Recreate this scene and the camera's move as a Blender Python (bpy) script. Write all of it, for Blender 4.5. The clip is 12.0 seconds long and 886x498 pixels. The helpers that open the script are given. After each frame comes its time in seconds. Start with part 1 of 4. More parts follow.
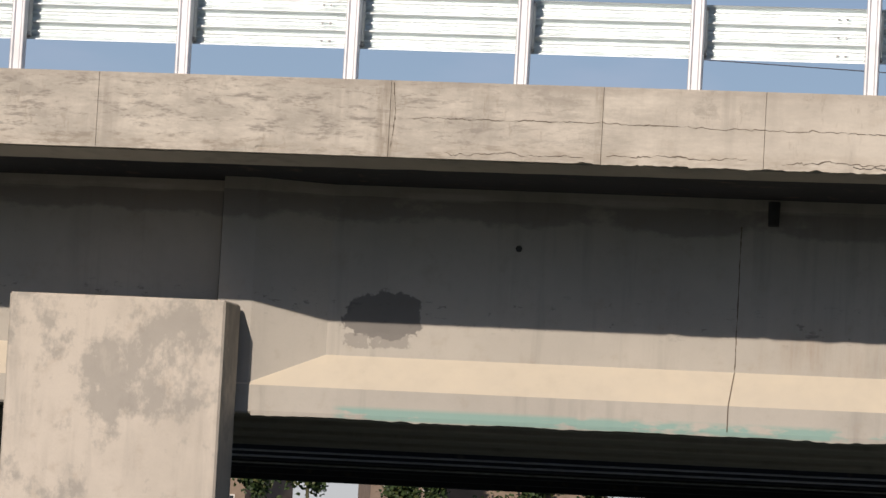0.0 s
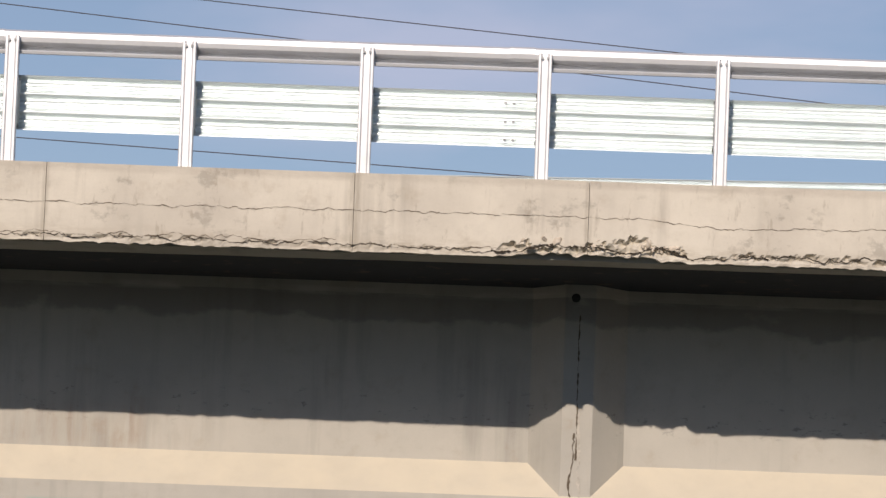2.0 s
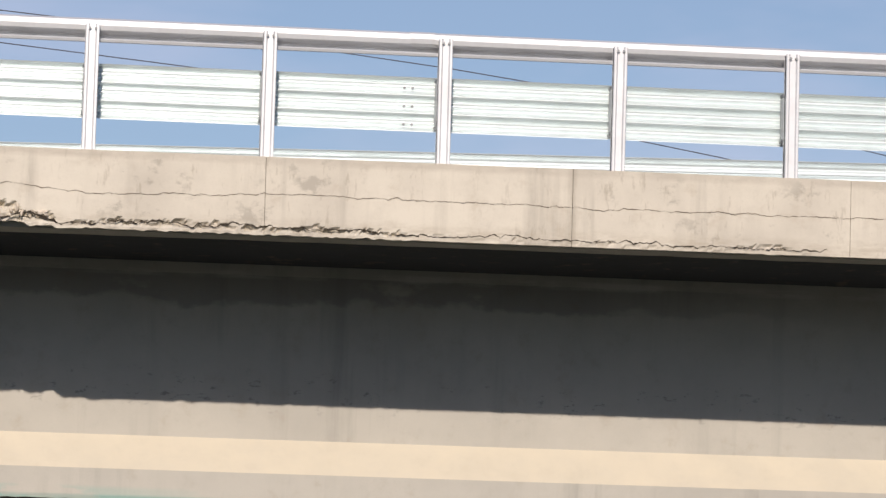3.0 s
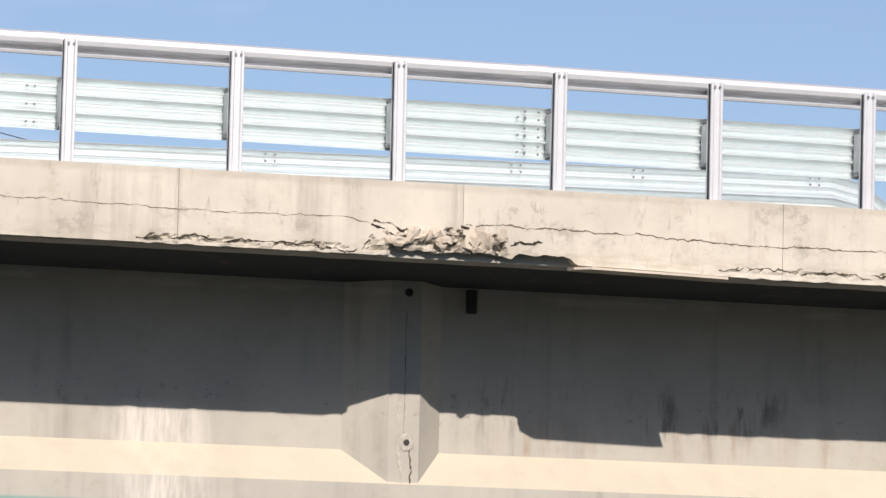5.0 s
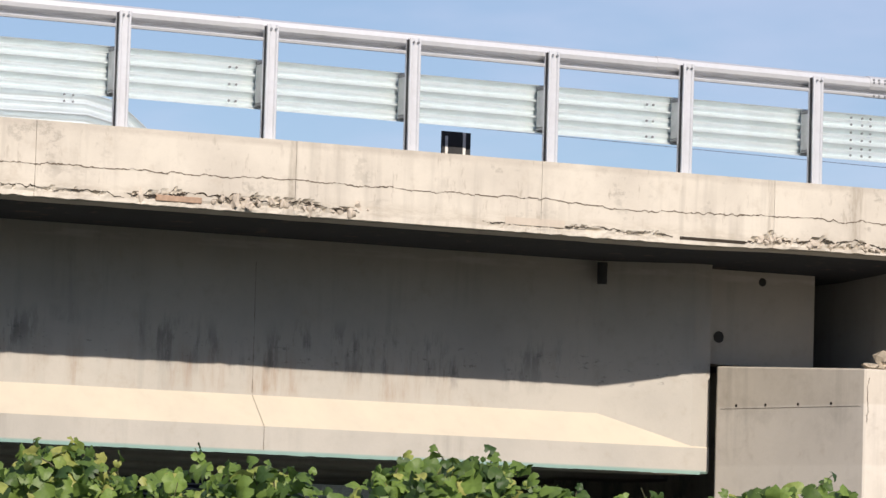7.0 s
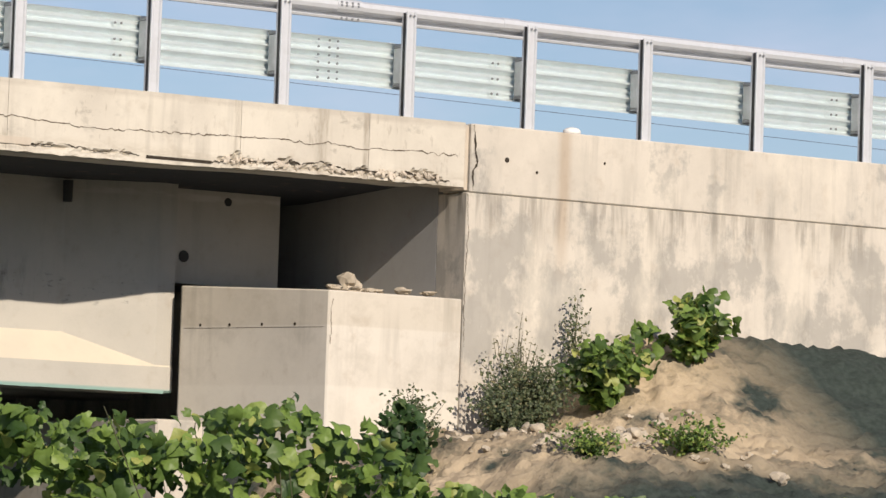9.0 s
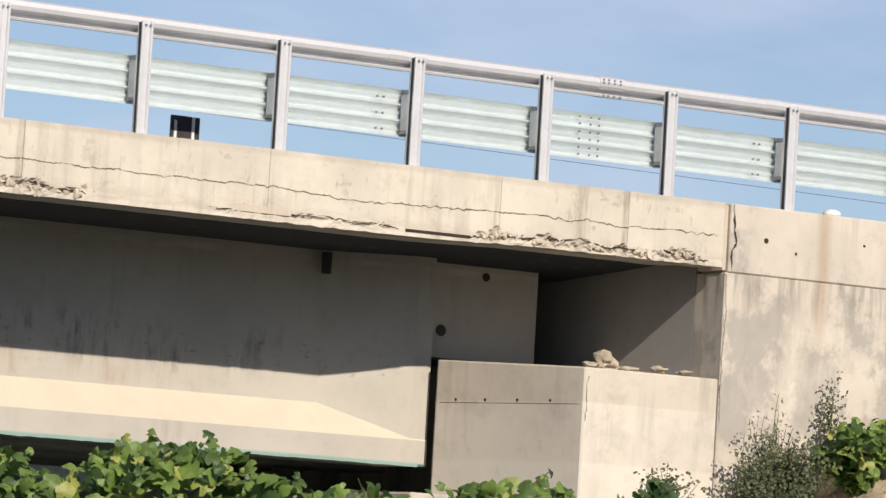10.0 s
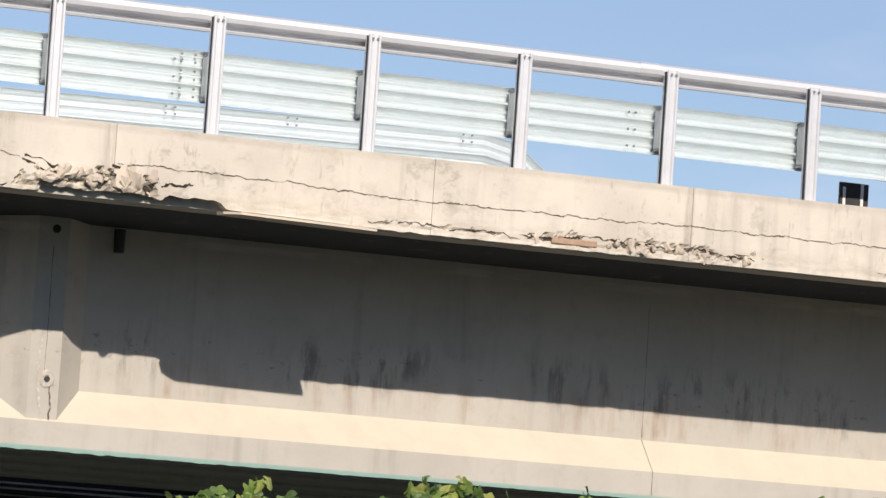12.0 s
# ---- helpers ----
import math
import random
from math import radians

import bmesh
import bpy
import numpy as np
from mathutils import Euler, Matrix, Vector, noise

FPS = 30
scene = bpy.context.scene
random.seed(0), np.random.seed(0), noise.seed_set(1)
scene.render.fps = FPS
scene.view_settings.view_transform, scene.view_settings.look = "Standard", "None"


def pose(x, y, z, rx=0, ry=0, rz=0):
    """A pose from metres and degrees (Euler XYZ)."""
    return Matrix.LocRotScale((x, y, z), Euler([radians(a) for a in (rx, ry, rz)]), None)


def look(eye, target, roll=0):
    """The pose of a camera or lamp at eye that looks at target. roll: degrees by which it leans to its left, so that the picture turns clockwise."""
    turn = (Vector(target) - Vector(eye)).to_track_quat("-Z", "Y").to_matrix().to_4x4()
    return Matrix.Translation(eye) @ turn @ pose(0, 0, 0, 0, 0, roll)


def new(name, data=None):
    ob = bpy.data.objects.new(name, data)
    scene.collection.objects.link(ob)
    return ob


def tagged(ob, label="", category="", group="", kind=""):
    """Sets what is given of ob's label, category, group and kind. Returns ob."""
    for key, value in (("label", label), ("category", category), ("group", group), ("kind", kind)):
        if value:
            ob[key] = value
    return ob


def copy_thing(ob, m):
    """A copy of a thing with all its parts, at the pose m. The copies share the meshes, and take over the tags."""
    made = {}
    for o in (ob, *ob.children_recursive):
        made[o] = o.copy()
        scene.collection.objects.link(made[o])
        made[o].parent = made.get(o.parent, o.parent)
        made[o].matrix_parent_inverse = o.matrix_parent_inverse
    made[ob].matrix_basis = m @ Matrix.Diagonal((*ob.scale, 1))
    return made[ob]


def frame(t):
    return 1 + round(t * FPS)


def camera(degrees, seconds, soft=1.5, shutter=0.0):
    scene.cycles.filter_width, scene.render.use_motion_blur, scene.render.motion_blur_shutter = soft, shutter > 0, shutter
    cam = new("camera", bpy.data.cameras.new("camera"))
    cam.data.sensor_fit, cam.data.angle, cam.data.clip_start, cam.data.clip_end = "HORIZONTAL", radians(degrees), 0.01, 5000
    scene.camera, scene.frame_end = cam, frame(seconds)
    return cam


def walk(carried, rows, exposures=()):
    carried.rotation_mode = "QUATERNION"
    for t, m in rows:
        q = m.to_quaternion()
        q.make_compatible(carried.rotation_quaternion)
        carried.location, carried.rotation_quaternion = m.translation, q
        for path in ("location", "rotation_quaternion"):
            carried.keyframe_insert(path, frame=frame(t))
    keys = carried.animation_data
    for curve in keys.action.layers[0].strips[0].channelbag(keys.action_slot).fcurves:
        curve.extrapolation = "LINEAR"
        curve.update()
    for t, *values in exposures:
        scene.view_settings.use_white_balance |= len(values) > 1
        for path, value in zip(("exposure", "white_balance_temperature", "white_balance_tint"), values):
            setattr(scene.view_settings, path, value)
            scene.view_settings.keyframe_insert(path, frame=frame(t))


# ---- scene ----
cam = camera(11.05, 12.0, soft=1.5)
EYE = Vector((8.82, -38.24, -4.43))
# seconds, turn to the right, tilt up, lean (degrees): somebody stands still and swings a long lens along the bridge
TURNS = [
    (0.0, -11.69, 4.37, 3.14), (0.5, -8.86, 4.40, 2.89), (1.0, -6.35, 4.71, 2.90), (1.5, -3.98, 5.41, 2.79),
    (2.0, -0.93, 5.68, 2.15), (2.5, 3.17, 5.55, 1.92), (2.7, 4.69, 5.52, 1.70), (3.5, 10.8, 5.45, 1.62),
    (4.3, 15.51, 5.42, 1.64), (4.5, 16.34, 5.44, 1.62), (5.0, 18.24, 5.45, 1.37), (5.5, 20.54, 5.40, 2.06),
    (6.0, 22.84, 5.23, 2.17), (6.5, 25.05, 5.04, 2.08), (7.0, 27.64, 4.65, 1.65), (7.4, 29.65, 4.13, 1.40),
    (7.5, 30.10, 3.98, 1.34), (7.7, 31.02, 3.74, 1.15), (8.5, 34.15, 3.53, 1.35), (9.3, 33.91, 4.10, 2.40),
    (9.5, 33.14, 4.27, 2.66), (10.0, 31.09, 4.66, 3.36), (10.5, 29.16, 5.03, 3.70), (11.0, 26.45, 5.08, 3.81),
    (11.5, 24.13, 4.90, 2.91), (12.0, 22.67, 4.98, 3.80)]


def aim(turn, tilt, lean):
    a, p = radians(turn), radians(tilt)
    return look(EYE, EYE + 20 * Vector((math.sin(a) * math.cos(p), math.cos(a) * math.cos(p), math.sin(p))), lean)


walk(cam, [(t, aim(a, p, r)) for t, a, p, r in TURNS],
     exposures=[(0.0, 0.05, 6300, 16), (1.0, 0.10, 6300, 16), (2.7, 0.2, 6200, 15), (4.3, 0.48, 6000, 14), (7.5, 0.50, 6100, 14),
                (9.3, 0.46, 6300, 12), (10.5, 0.50, 6200, 13), (12.0, 0.52, 6100, 14)])

# ---- world and sun ----
SUN = Vector((0.17, 1.0, -0.49)).normalized()          # the way the light goes
sun_height = math.asin(-SUN.z)
world = bpy.data.worlds.new("sky")
scene.world = world
world.use_nodes = True
wn = world.node_tree
sky = wn.nodes.new("ShaderNodeTexSky")
sky.sky_type = "NISHITA"
sky.sun_disc = False
sky.sun_elevation = sun_height
sky.sun_rotation = math.atan2(-SUN.x, -SUN.y)
sky.dust_density = 0.0
sky.air_density = 1.0
sky.ozone_density = 4.0
back = wn.nodes["Background"]
back.inputs["Strength"].default_value = 0.055
# thin veils of high cloud
coord = wn.nodes.new("ShaderNodeTexCoord")
veil_map = wn.nodes.new("ShaderNodeMapping")
veil_map.inputs["Scale"].default_value = (3.0, 3.0, 9.0)
veil = wn.nodes.new("ShaderNodeTexNoise")
veil.inputs["Scale"].default_value, veil.inputs["Detail"].default_value, veil.inputs["Roughness"].default_value = 2.2, 5, 0.55
veil_amount = wn.nodes.new("ShaderNodeMapRange")
for key, value in (("From Min", 0.46), ("From Max", 0.72), ("To Min", 0.19), ("To Max", 0.58)):
    veil_amount.inputs[key].default_value = value
veil_mix = wn.nodes.new("ShaderNodeMix")
veil_mix.data_type = "RGBA"
wn.links.new(coord.outputs["Generated"], veil_map.inputs["Vector"])
wn.links.new(veil_map.outputs["Vector"], veil.inputs["Vector"])
wn.links.new(veil.outputs["Fac"], veil_amount.inputs["Value"])
wn.links.new(veil_amount.outputs["Result"], veil_mix.inputs[0])
wn.links.new(sky.outputs["Color"], veil_mix.inputs[6])
veil_mix.inputs[7].default_value = (10.2, 10.0, 11.6, 1)
wn.links.new(veil_mix.outputs[2], back.inputs["Color"])
lamp = bpy.data.lights.new("sun", "SUN")
lamp.energy, lamp.angle, lamp.color = 3.7, radians(0.5), (1.0, 0.87, 0.70)
sun = new("sun", lamp)
sun.matrix_world = look((0, -60, 40), Vector((0, -60, 40)) + SUN)


# ---- materials ----
def nodes_of(name):
    m = bpy.data.materials.new(name)
    m.use_nodes = True
    nt = m.node_tree
    return m, nt, nt.nodes["Principled BSDF"]


def noise_node(nt, vec, scale, detail=5.0, rough=0.55, stretch=None):
    if stretch:
        mp = nt.nodes.new("ShaderNodeMapping")
        mp.inputs["Scale"].default_value = stretch
        nt.links.new(vec, mp.inputs["Vector"])
        vec = mp.outputs["Vector"]
    n = nt.nodes.new("ShaderNodeTexNoise")
    n.inputs["Scale"].default_value = scale
    n.inputs["Detail"].default_value = detail
    n.inputs["Roughness"].default_value = rough
    nt.links.new(vec, n.inputs["Vector"])
    return n.outputs["Fac"]


def ramp(nt, fac, a, b, lo=0.0, hi=1.0):
    r = nt.nodes.new("ShaderNodeMapRange")
    r.inputs["From Min"].default_value, r.inputs["From Max"].default_value = a, b
    r.inputs["To Min"].default_value, r.inputs["To Max"].default_value = lo, hi
    nt.links.new(fac, r.inputs["Value"])
    return r.outputs["Result"]


def times(nt, a, b):
    m = nt.nodes.new("ShaderNodeMath")
    m.operation = "MULTIPLY"
    for k, v in enumerate((a, b)):
        if isinstance(v, float):
            m.inputs[k].default_value = v
        else:
            nt.links.new(v, m.inputs[k])
    return m.outputs[0]


def plus(nt, a, b):
    m = nt.nodes.new("ShaderNodeMath")
    m.operation = "ADD"
    nt.links.new(a, m.inputs[0])
    nt.links.new(b, m.inputs[1])
    return m.outputs[0]


def blend(nt, fac, a, b):
    mx = nt.nodes.new("ShaderNodeMix")
    mx.data_type = "RGBA"
    for k, v in ((0, fac), (6, a), (7, b)):
        if isinstance(v, float):
            mx.inputs[k].default_value = v
        elif isinstance(v, tuple):
            mx.inputs[k].default_value = (*v, 1)
        else:
            nt.links.new(v, mx.inputs[k])
    return mx.outputs[2]


def bump(nt, bsdf, height, strength, distance):
    b = nt.nodes.new("ShaderNodeBump")
    b.inputs["Strength"].default_value, b.inputs["Distance"].default_value = strength, distance
    nt.links.new(height, b.inputs["Height"])
    nt.links.new(b.outputs["Normal"], bsdf.inputs["Normal"])


def place_of(nt):
    return nt.nodes.new("ShaderNodeNewGeometry").outputs["Position"]


def band(nt, axis, a, b, c, d):
    """0 before a, 1 from b to c, 0 after d, along a world axis."""
    s = nt.nodes.new("ShaderNodeSeparateXYZ")
    nt.links.new(place_of(nt), s.inputs[0])
    return times(nt, ramp(nt, s.outputs[axis], a, b), ramp(nt, s.outputs[axis], c, d, 1.0, 0.0))


def concrete(name, base, dark, streaks=0.5, blotch=0.5, warm=(0.36, 0.27, 0.18), extra=None, relief=(0.35, 0.012)):
    m, nt, b = nodes_of(name)
    p = place_of(nt)
    big = noise_node(nt, p, 0.9, 6, 0.6)
    mid = noise_node(nt, p, 5.0, 6, 0.65)
    fine = noise_node(nt, p, 60.0, 4, 0.7)
    run = noise_node(nt, p, 1.0, 5, 0.6, (5.5, 5.5, 0.35))
    run2 = noise_node(nt, p, 1.0, 3, 0.5, (1.1, 1.1, 0.5))
    col = blend(nt, times(nt, ramp(nt, big, 0.42, 0.75), blotch), base, dark)
    col = blend(nt, times(nt, ramp(nt, mid, 0.5, 0.8), blotch * 0.7), col, tuple(x * 0.72 for x in base))
    col = blend(nt, times(nt, times(nt, ramp(nt, run, 0.50, 0.70), ramp(nt, run2, 0.45, 0.60)), streaks), col, tuple(x * 0.55 for x in dark))
    col = blend(nt, times(nt, ramp(nt, mid, 0.58, 0.7), 0.18), col, warm)
    col = blend(nt, times(nt, ramp(nt, fine, 0.55, 0.75), 0.25), col, dark)
    if extra:
        col = extra(nt, p, col)
    nt.links.new(col, b.inputs["Base Color"])
    b.inputs["Roughness"].default_value = 0.88
    b.inputs["Specular IOR Level"].default_value = 0.25
    bump(nt, b, mid, *relief)
    return m


def girder_stains_and_light(nt, p, col):
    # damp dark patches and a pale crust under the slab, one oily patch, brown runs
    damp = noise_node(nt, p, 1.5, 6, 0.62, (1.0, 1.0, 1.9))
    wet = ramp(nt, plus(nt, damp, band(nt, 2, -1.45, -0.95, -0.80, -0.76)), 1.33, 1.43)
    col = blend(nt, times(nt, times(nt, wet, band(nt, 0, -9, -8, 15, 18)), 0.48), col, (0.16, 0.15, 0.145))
    crust = noise_node(nt, p, 1.0, 5, 0.6, (1.2, 1.2, 5.0))
    col = blend(nt, times(nt, times(nt, ramp(nt, crust, 0.46, 0.58), band(nt, 2, -0.83, -0.80, -0.76, -0.735)), 0.6), col, (0.62, 0.59, 0.55))
    oil = noise_node(nt, p, 5.0, 6, 0.65)
    spot = times(nt, band(nt, 0, -0.70, -0.30, 0.02, 0.42), band(nt, 2, -2.22, -1.98, -1.82, -1.52))
    col = blend(nt, times(nt, ramp(nt, plus(nt, oil, spot), 0.98, 1.03), 0.8), col, (0.14, 0.135, 0.13))
    fray = times(nt, band(nt, 0, -0.78, -0.45, 0.1, 0.4), band(nt, 2, -2.32, -2.16, -2.06, -1.96))
    col = blend(nt, times(nt, ramp(nt, plus(nt, noise_node(nt, p, 14.0, 5, 0.7), fray), 1.36, 1.44), 0.55), col, (0.22, 0.21, 0.195))
    rust = noise_node(nt, p, 1.0, 6, 0.65, (3.2, 3.2, 0.7))
    grain = noise_node(nt, p, 1.0, 5, 0.65, (13.0, 13.0, 1.3))
    low = times(nt, plus(nt, band(nt, 0, 22.4, 23.2, 29.5, 31.0), times(nt, band(nt, 0, 3.2, 3.8, 5.6, 6.4), 0.6)), band(nt, 2, -2.30, -2.20, -1.98, -1.72))
    col = blend(nt, times(nt, times(nt, ramp(nt, rust, 0.46, 0.66), low), times(nt, ramp(nt, grain, 0.35, 0.6), 0.75)), col, (0.30, 0.21, 0.14))
    drip = noise_node(nt, p, 1.0, 6, 0.7, (7.0, 7.0, 1.6))
    sooty = noise_node(nt, p, 0.8, 3, 0.5)
    marks = times(nt, band(nt, 2, -2.12, -1.95, -1.72, -1.45), band(nt, 0, 22.3, 22.8, 31.0, 32.0))
    col = blend(nt, times(nt, times(nt, ramp(nt, drip, 0.50, 0.60), times(nt, ramp(nt, sooty, 0.40, 0.55), marks)), 0.62), col, (0.125, 0.12, 0.11))
    speck = noise_node(nt, p, 9.0, 6, 0.7, (0.8, 1.0, 1.7))
    col = blend(nt, times(nt, times(nt, ramp(nt, speck, 0.60, 0.66), band(nt, 2, -2.05, -1.9, -1.75, -1.6)), 0.5), col, (0.10, 0.10, 0.10))
    chalk = noise_node(nt, p, 1.0, 6, 0.7, (6.0, 6.0, 0.8))
    col = blend(nt, times(nt, times(nt, ramp(nt, chalk, 0.42, 0.58), band(nt, 0, 18.9, 19.3, 19.7, 20.2)), times(nt, band(nt, 2, -3, -2.9, -2.0, -1.85), 0.8)), col, (0.70, 0.66, 0.60))
    # pale tone on upward faces: the flange slope's sunlit look put into the colour
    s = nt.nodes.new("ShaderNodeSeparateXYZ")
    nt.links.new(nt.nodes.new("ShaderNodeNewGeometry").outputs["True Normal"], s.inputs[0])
    slope_tone = noise_node(nt, p, 2.5, 5, 0.6)
    col = blend(nt, times(nt, ramp(nt, s.outputs[2], 0.45, 0.6), ramp(nt, slope_tone, 0.25, 0.6, 0.95, 0.7)), col, (0.65, 0.585, 0.465))
    paint = noise_node(nt, p, 1.0, 5, 0.6, (1.0, 0.5, 3.0))
    edge = times(nt, ramp(nt, paint, 0.44, 0.49), band(nt, 2, -2.86, -2.84, -2.765, -2.725))
    edge = times(nt, edge, band(nt, 0, -0.5, -0.4, 9.0, 12.0))
    rim = times(nt, band(nt, 2, -2.90, -2.88, -2.825, -2.80), band(nt, 0, 9.0, 12.0, 99, 100))
    edge = times(nt, plus(nt, edge, rim), band(nt, 1, 2.0, 2.1, 2.24, 2.26))
    return blend(nt, times(nt, edge, 0.75), col, (0.21, 0.40, 0.36))


def seat_stains(nt, p, col):
    patch = noise_node(nt, p, 1.7, 7, 0.7)
    col = blend(nt, times(nt, ramp(nt, patch, 0.5, 0.66), 0.4), col, (0.36, 0.33, 0.28))
    # a paler lift below the second pour line, a yellowish one above the first
    col = blend(nt, times(nt, band(nt, 2, -2.17, -2.15, 1, 2), 0.25), col, (0.40, 0.34, 0.25))
    return blend(nt, times(nt, band(nt, 2, -9, -8.9, -2.78, -2.75), 0.35), col, (0.70, 0.66, 0.58))


def edge_stains(nt, p, col):
    # grey smudges, a dull strip along the top, runs at the joints, and an old pitted skin on the far end
    n = noise_node(nt, p, 3.2, 7, 0.72, (1.0, 1.0, 1.3))
    where = noise_node(nt, p, 0.9, 3, 0.5)
    old = noise_node(nt, p, 2.2, 8, 0.78, (0.7, 1.0, 2.0))
    pits = noise_node(nt, p, 7.0, 7, 0.75, (0.55, 1.0, 2.4))
    col = blend(nt, times(nt, times(nt, ramp(nt, n, 0.56, 0.63), ramp(nt, where, 0.45, 0.58)), 0.55), col, (0.29, 0.265, 0.225))
    far = band(nt, 0, -60, -50, 1.0, 6.0)
    col = blend(nt, times(nt, times(nt, ramp(nt, old, 0.38, 0.60), far), 0.8), col, (0.36, 0.335, 0.285))
    col = blend(nt, times(nt, times(nt, ramp(nt, pits, 0.52, 0.62), band(nt, 0, -60, -50, 0.4, 3.0)), 0.75), col, (0.23, 0.21, 0.18))
    ticks = noise_node(nt, p, 1.0, 5, 0.65, (15.0, 15.0, 4.0))
    col = blend(nt, times(nt, times(nt, ramp(nt, ticks, 0.60, 0.68), ramp(nt, where, 0.38, 0.52)), 0.45), col, (0.31, 0.27, 0.215))
    ragged = noise_node(nt, p, 1.0, 6, 0.7, (16.0, 16.0, 2.2))
    for x, half, strong in ((0.37, 0.10, 0.7), (2.22, 0.05, 0.55), (4.85, 0.04, 0.4), (7.44, 0.07, 0.5), (9.41, 0.04, 0.45), (14.6, 0.05, 0.4),
                            (18.97, 0.04, 0.4), (21.53, 0.05, 0.5), (27.2, 0.06, 0.45), (32.4, 0.05, 0.5), (33.42, 0.11, 0.6), (33.93, 0.05, 0.7)):
        run = times(nt, band(nt, 0, x - half, x - half * 0.5, x + half * 0.4, x + half), ramp(nt, ragged, 0.36, 0.58))
        col = blend(nt, times(nt, run, strong), col, (0.27, 0.235, 0.185))
    col = blend(nt, times(nt, times(nt, band(nt, 2, -0.69, -0.66, -0.60, -0.52), ramp(nt, pits, 0.40, 0.62)), 0.5), col, (0.36, 0.31, 0.24))
    return blend(nt, times(nt, times(nt, band(nt, 2, -0.10, -0.06, 1, 2), ramp(nt, old, 0.3, 0.6)), 0.5), col, (0.36, 0.32, 0.27))


def wall_runs(nt, p, col, run, patch):
    col = blend(nt, times(nt, times(nt, ramp(nt, run, 0.50, 0.66), ramp(nt, patch, 0.45, 0.58)), 0.4), col, (0.27, 0.26, 0.235))
    mould = noise_node(nt, p, 1.7, 8, 0.70, (1.0, 1.0, 0.75))
    spread = band(nt, 2, -3.4, -2.6, -1.25, -0.80)
    col = blend(nt, times(nt, ramp(nt, plus(nt, mould, times(nt, spread, 0.10)), 0.55, 0.63), 0.62), col, (0.285, 0.275, 0.25))
    pale = noise_node(nt, p, 1.1, 7, 0.65, (1.0, 1.0, 0.5))
    col = blend(nt, times(nt, ramp(nt, pale, 0.53, 0.66), 0.5), col, (0.68, 0.62, 0.52))
    col = blend(nt, times(nt, times(nt, band(nt, 0, 36.28, 36.36, 36.42, 36.50), band(nt, 2, -1.6, -1.0, 1, 2)), 0.45), col, (0.34, 0.24, 0.15))
    drip = noise_node(nt, p, 1.0, 4, 0.6, (9.0, 9.0, 0.9))
    return blend(nt, times(nt, times(nt, ramp(nt, drip, 0.45, 0.6), band(nt, 2, -1.25, -0.85, -0.73, -0.715)), 0.6), col, (0.22, 0.20, 0.17))


def wall_stains(nt, p, col):
    run = noise_node(nt, p, 1.0, 5, 0.65, (3.0, 3.0, 0.30))
    patch = noise_node(nt, p, 1.3, 5, 0.6, (1.0, 1.0, 0.6))
    return wall_runs(nt, p, col, run, patch)


def plain(name, colour, rough=0.6, metal=0.0, vary=0.15, scale=8.0, spec=0.5):
    m, nt, b = nodes_of(name)
    p = place_of(nt)
    n = noise_node(nt, p, scale, 5, 0.6)
    f = noise_node(nt, p, scale * 9, 3, 0.6)
    col = blend(nt, ramp(nt, n, 0.35, 0.7), colour, tuple(c * (1 - vary) for c in colour))
    col = blend(nt, times(nt, ramp(nt, f, 0.5, 0.8), vary), col, tuple(c * 0.6 for c in colour))
    nt.links.new(col, b.inputs["Base Color"])
    nt.links.new(ramp(nt, n, 0.3, 0.7, rough * 0.85, min(1.0, rough * 1.15)), b.inputs["Roughness"])
    b.inputs["Metallic"].default_value = metal
    b.inputs["Specular IOR Level"].default_value = spec
    bump(nt, b, f, 0.1, 0.004)
    return m


def leafy(name, dark, light, yellow):
    m, nt, b = nodes_of(name)
    info = nt.nodes.new("ShaderNodeObjectInfo").outputs["Random"]
    isl = nt.nodes.new("ShaderNodeNewGeometry").outputs["Random Per Island"]
    add = nt.nodes.new("ShaderNodeMath")
    add.operation = "ADD"
    nt.links.new(info, add.inputs[0])
    nt.links.new(isl, add.inputs[1])
    fr = nt.nodes.new("ShaderNodeMath")
    fr.operation = "FRACT"
    nt.links.new(add.outputs[0], fr.inputs[0])
    col = blend(nt, ramp(nt, fr.outputs[0], 0.0, 0.8), dark, light)
    col = blend(nt, ramp(nt, fr.outputs[0], 0.82, 0.96), col, yellow)
    n = noise_node(nt, place_of(nt), 40, 4, 0.6)
    col = blend(nt, times(nt, ramp(nt, n, 0.45, 0.75), 0.4), col, dark)
    nt.links.new(col, b.inputs["Base Color"])
    b.inputs["Roughness"].default_value = 0.5
    tr = nt.nodes.new("ShaderNodeBsdfTranslucent")
    nt.links.new(col, tr.inputs["Color"])
    mix = nt.nodes.new("ShaderNodeMixShader")
    mix.inputs[0].default_value = 0.38
    nt.links.new(b.outputs[0], mix.inputs[1])
    nt.links.new(tr.outputs[0], mix.inputs[2])
    nt.links.new(mix.outputs[0], nt.nodes["Material Output"].inputs["Surface"])
    return m


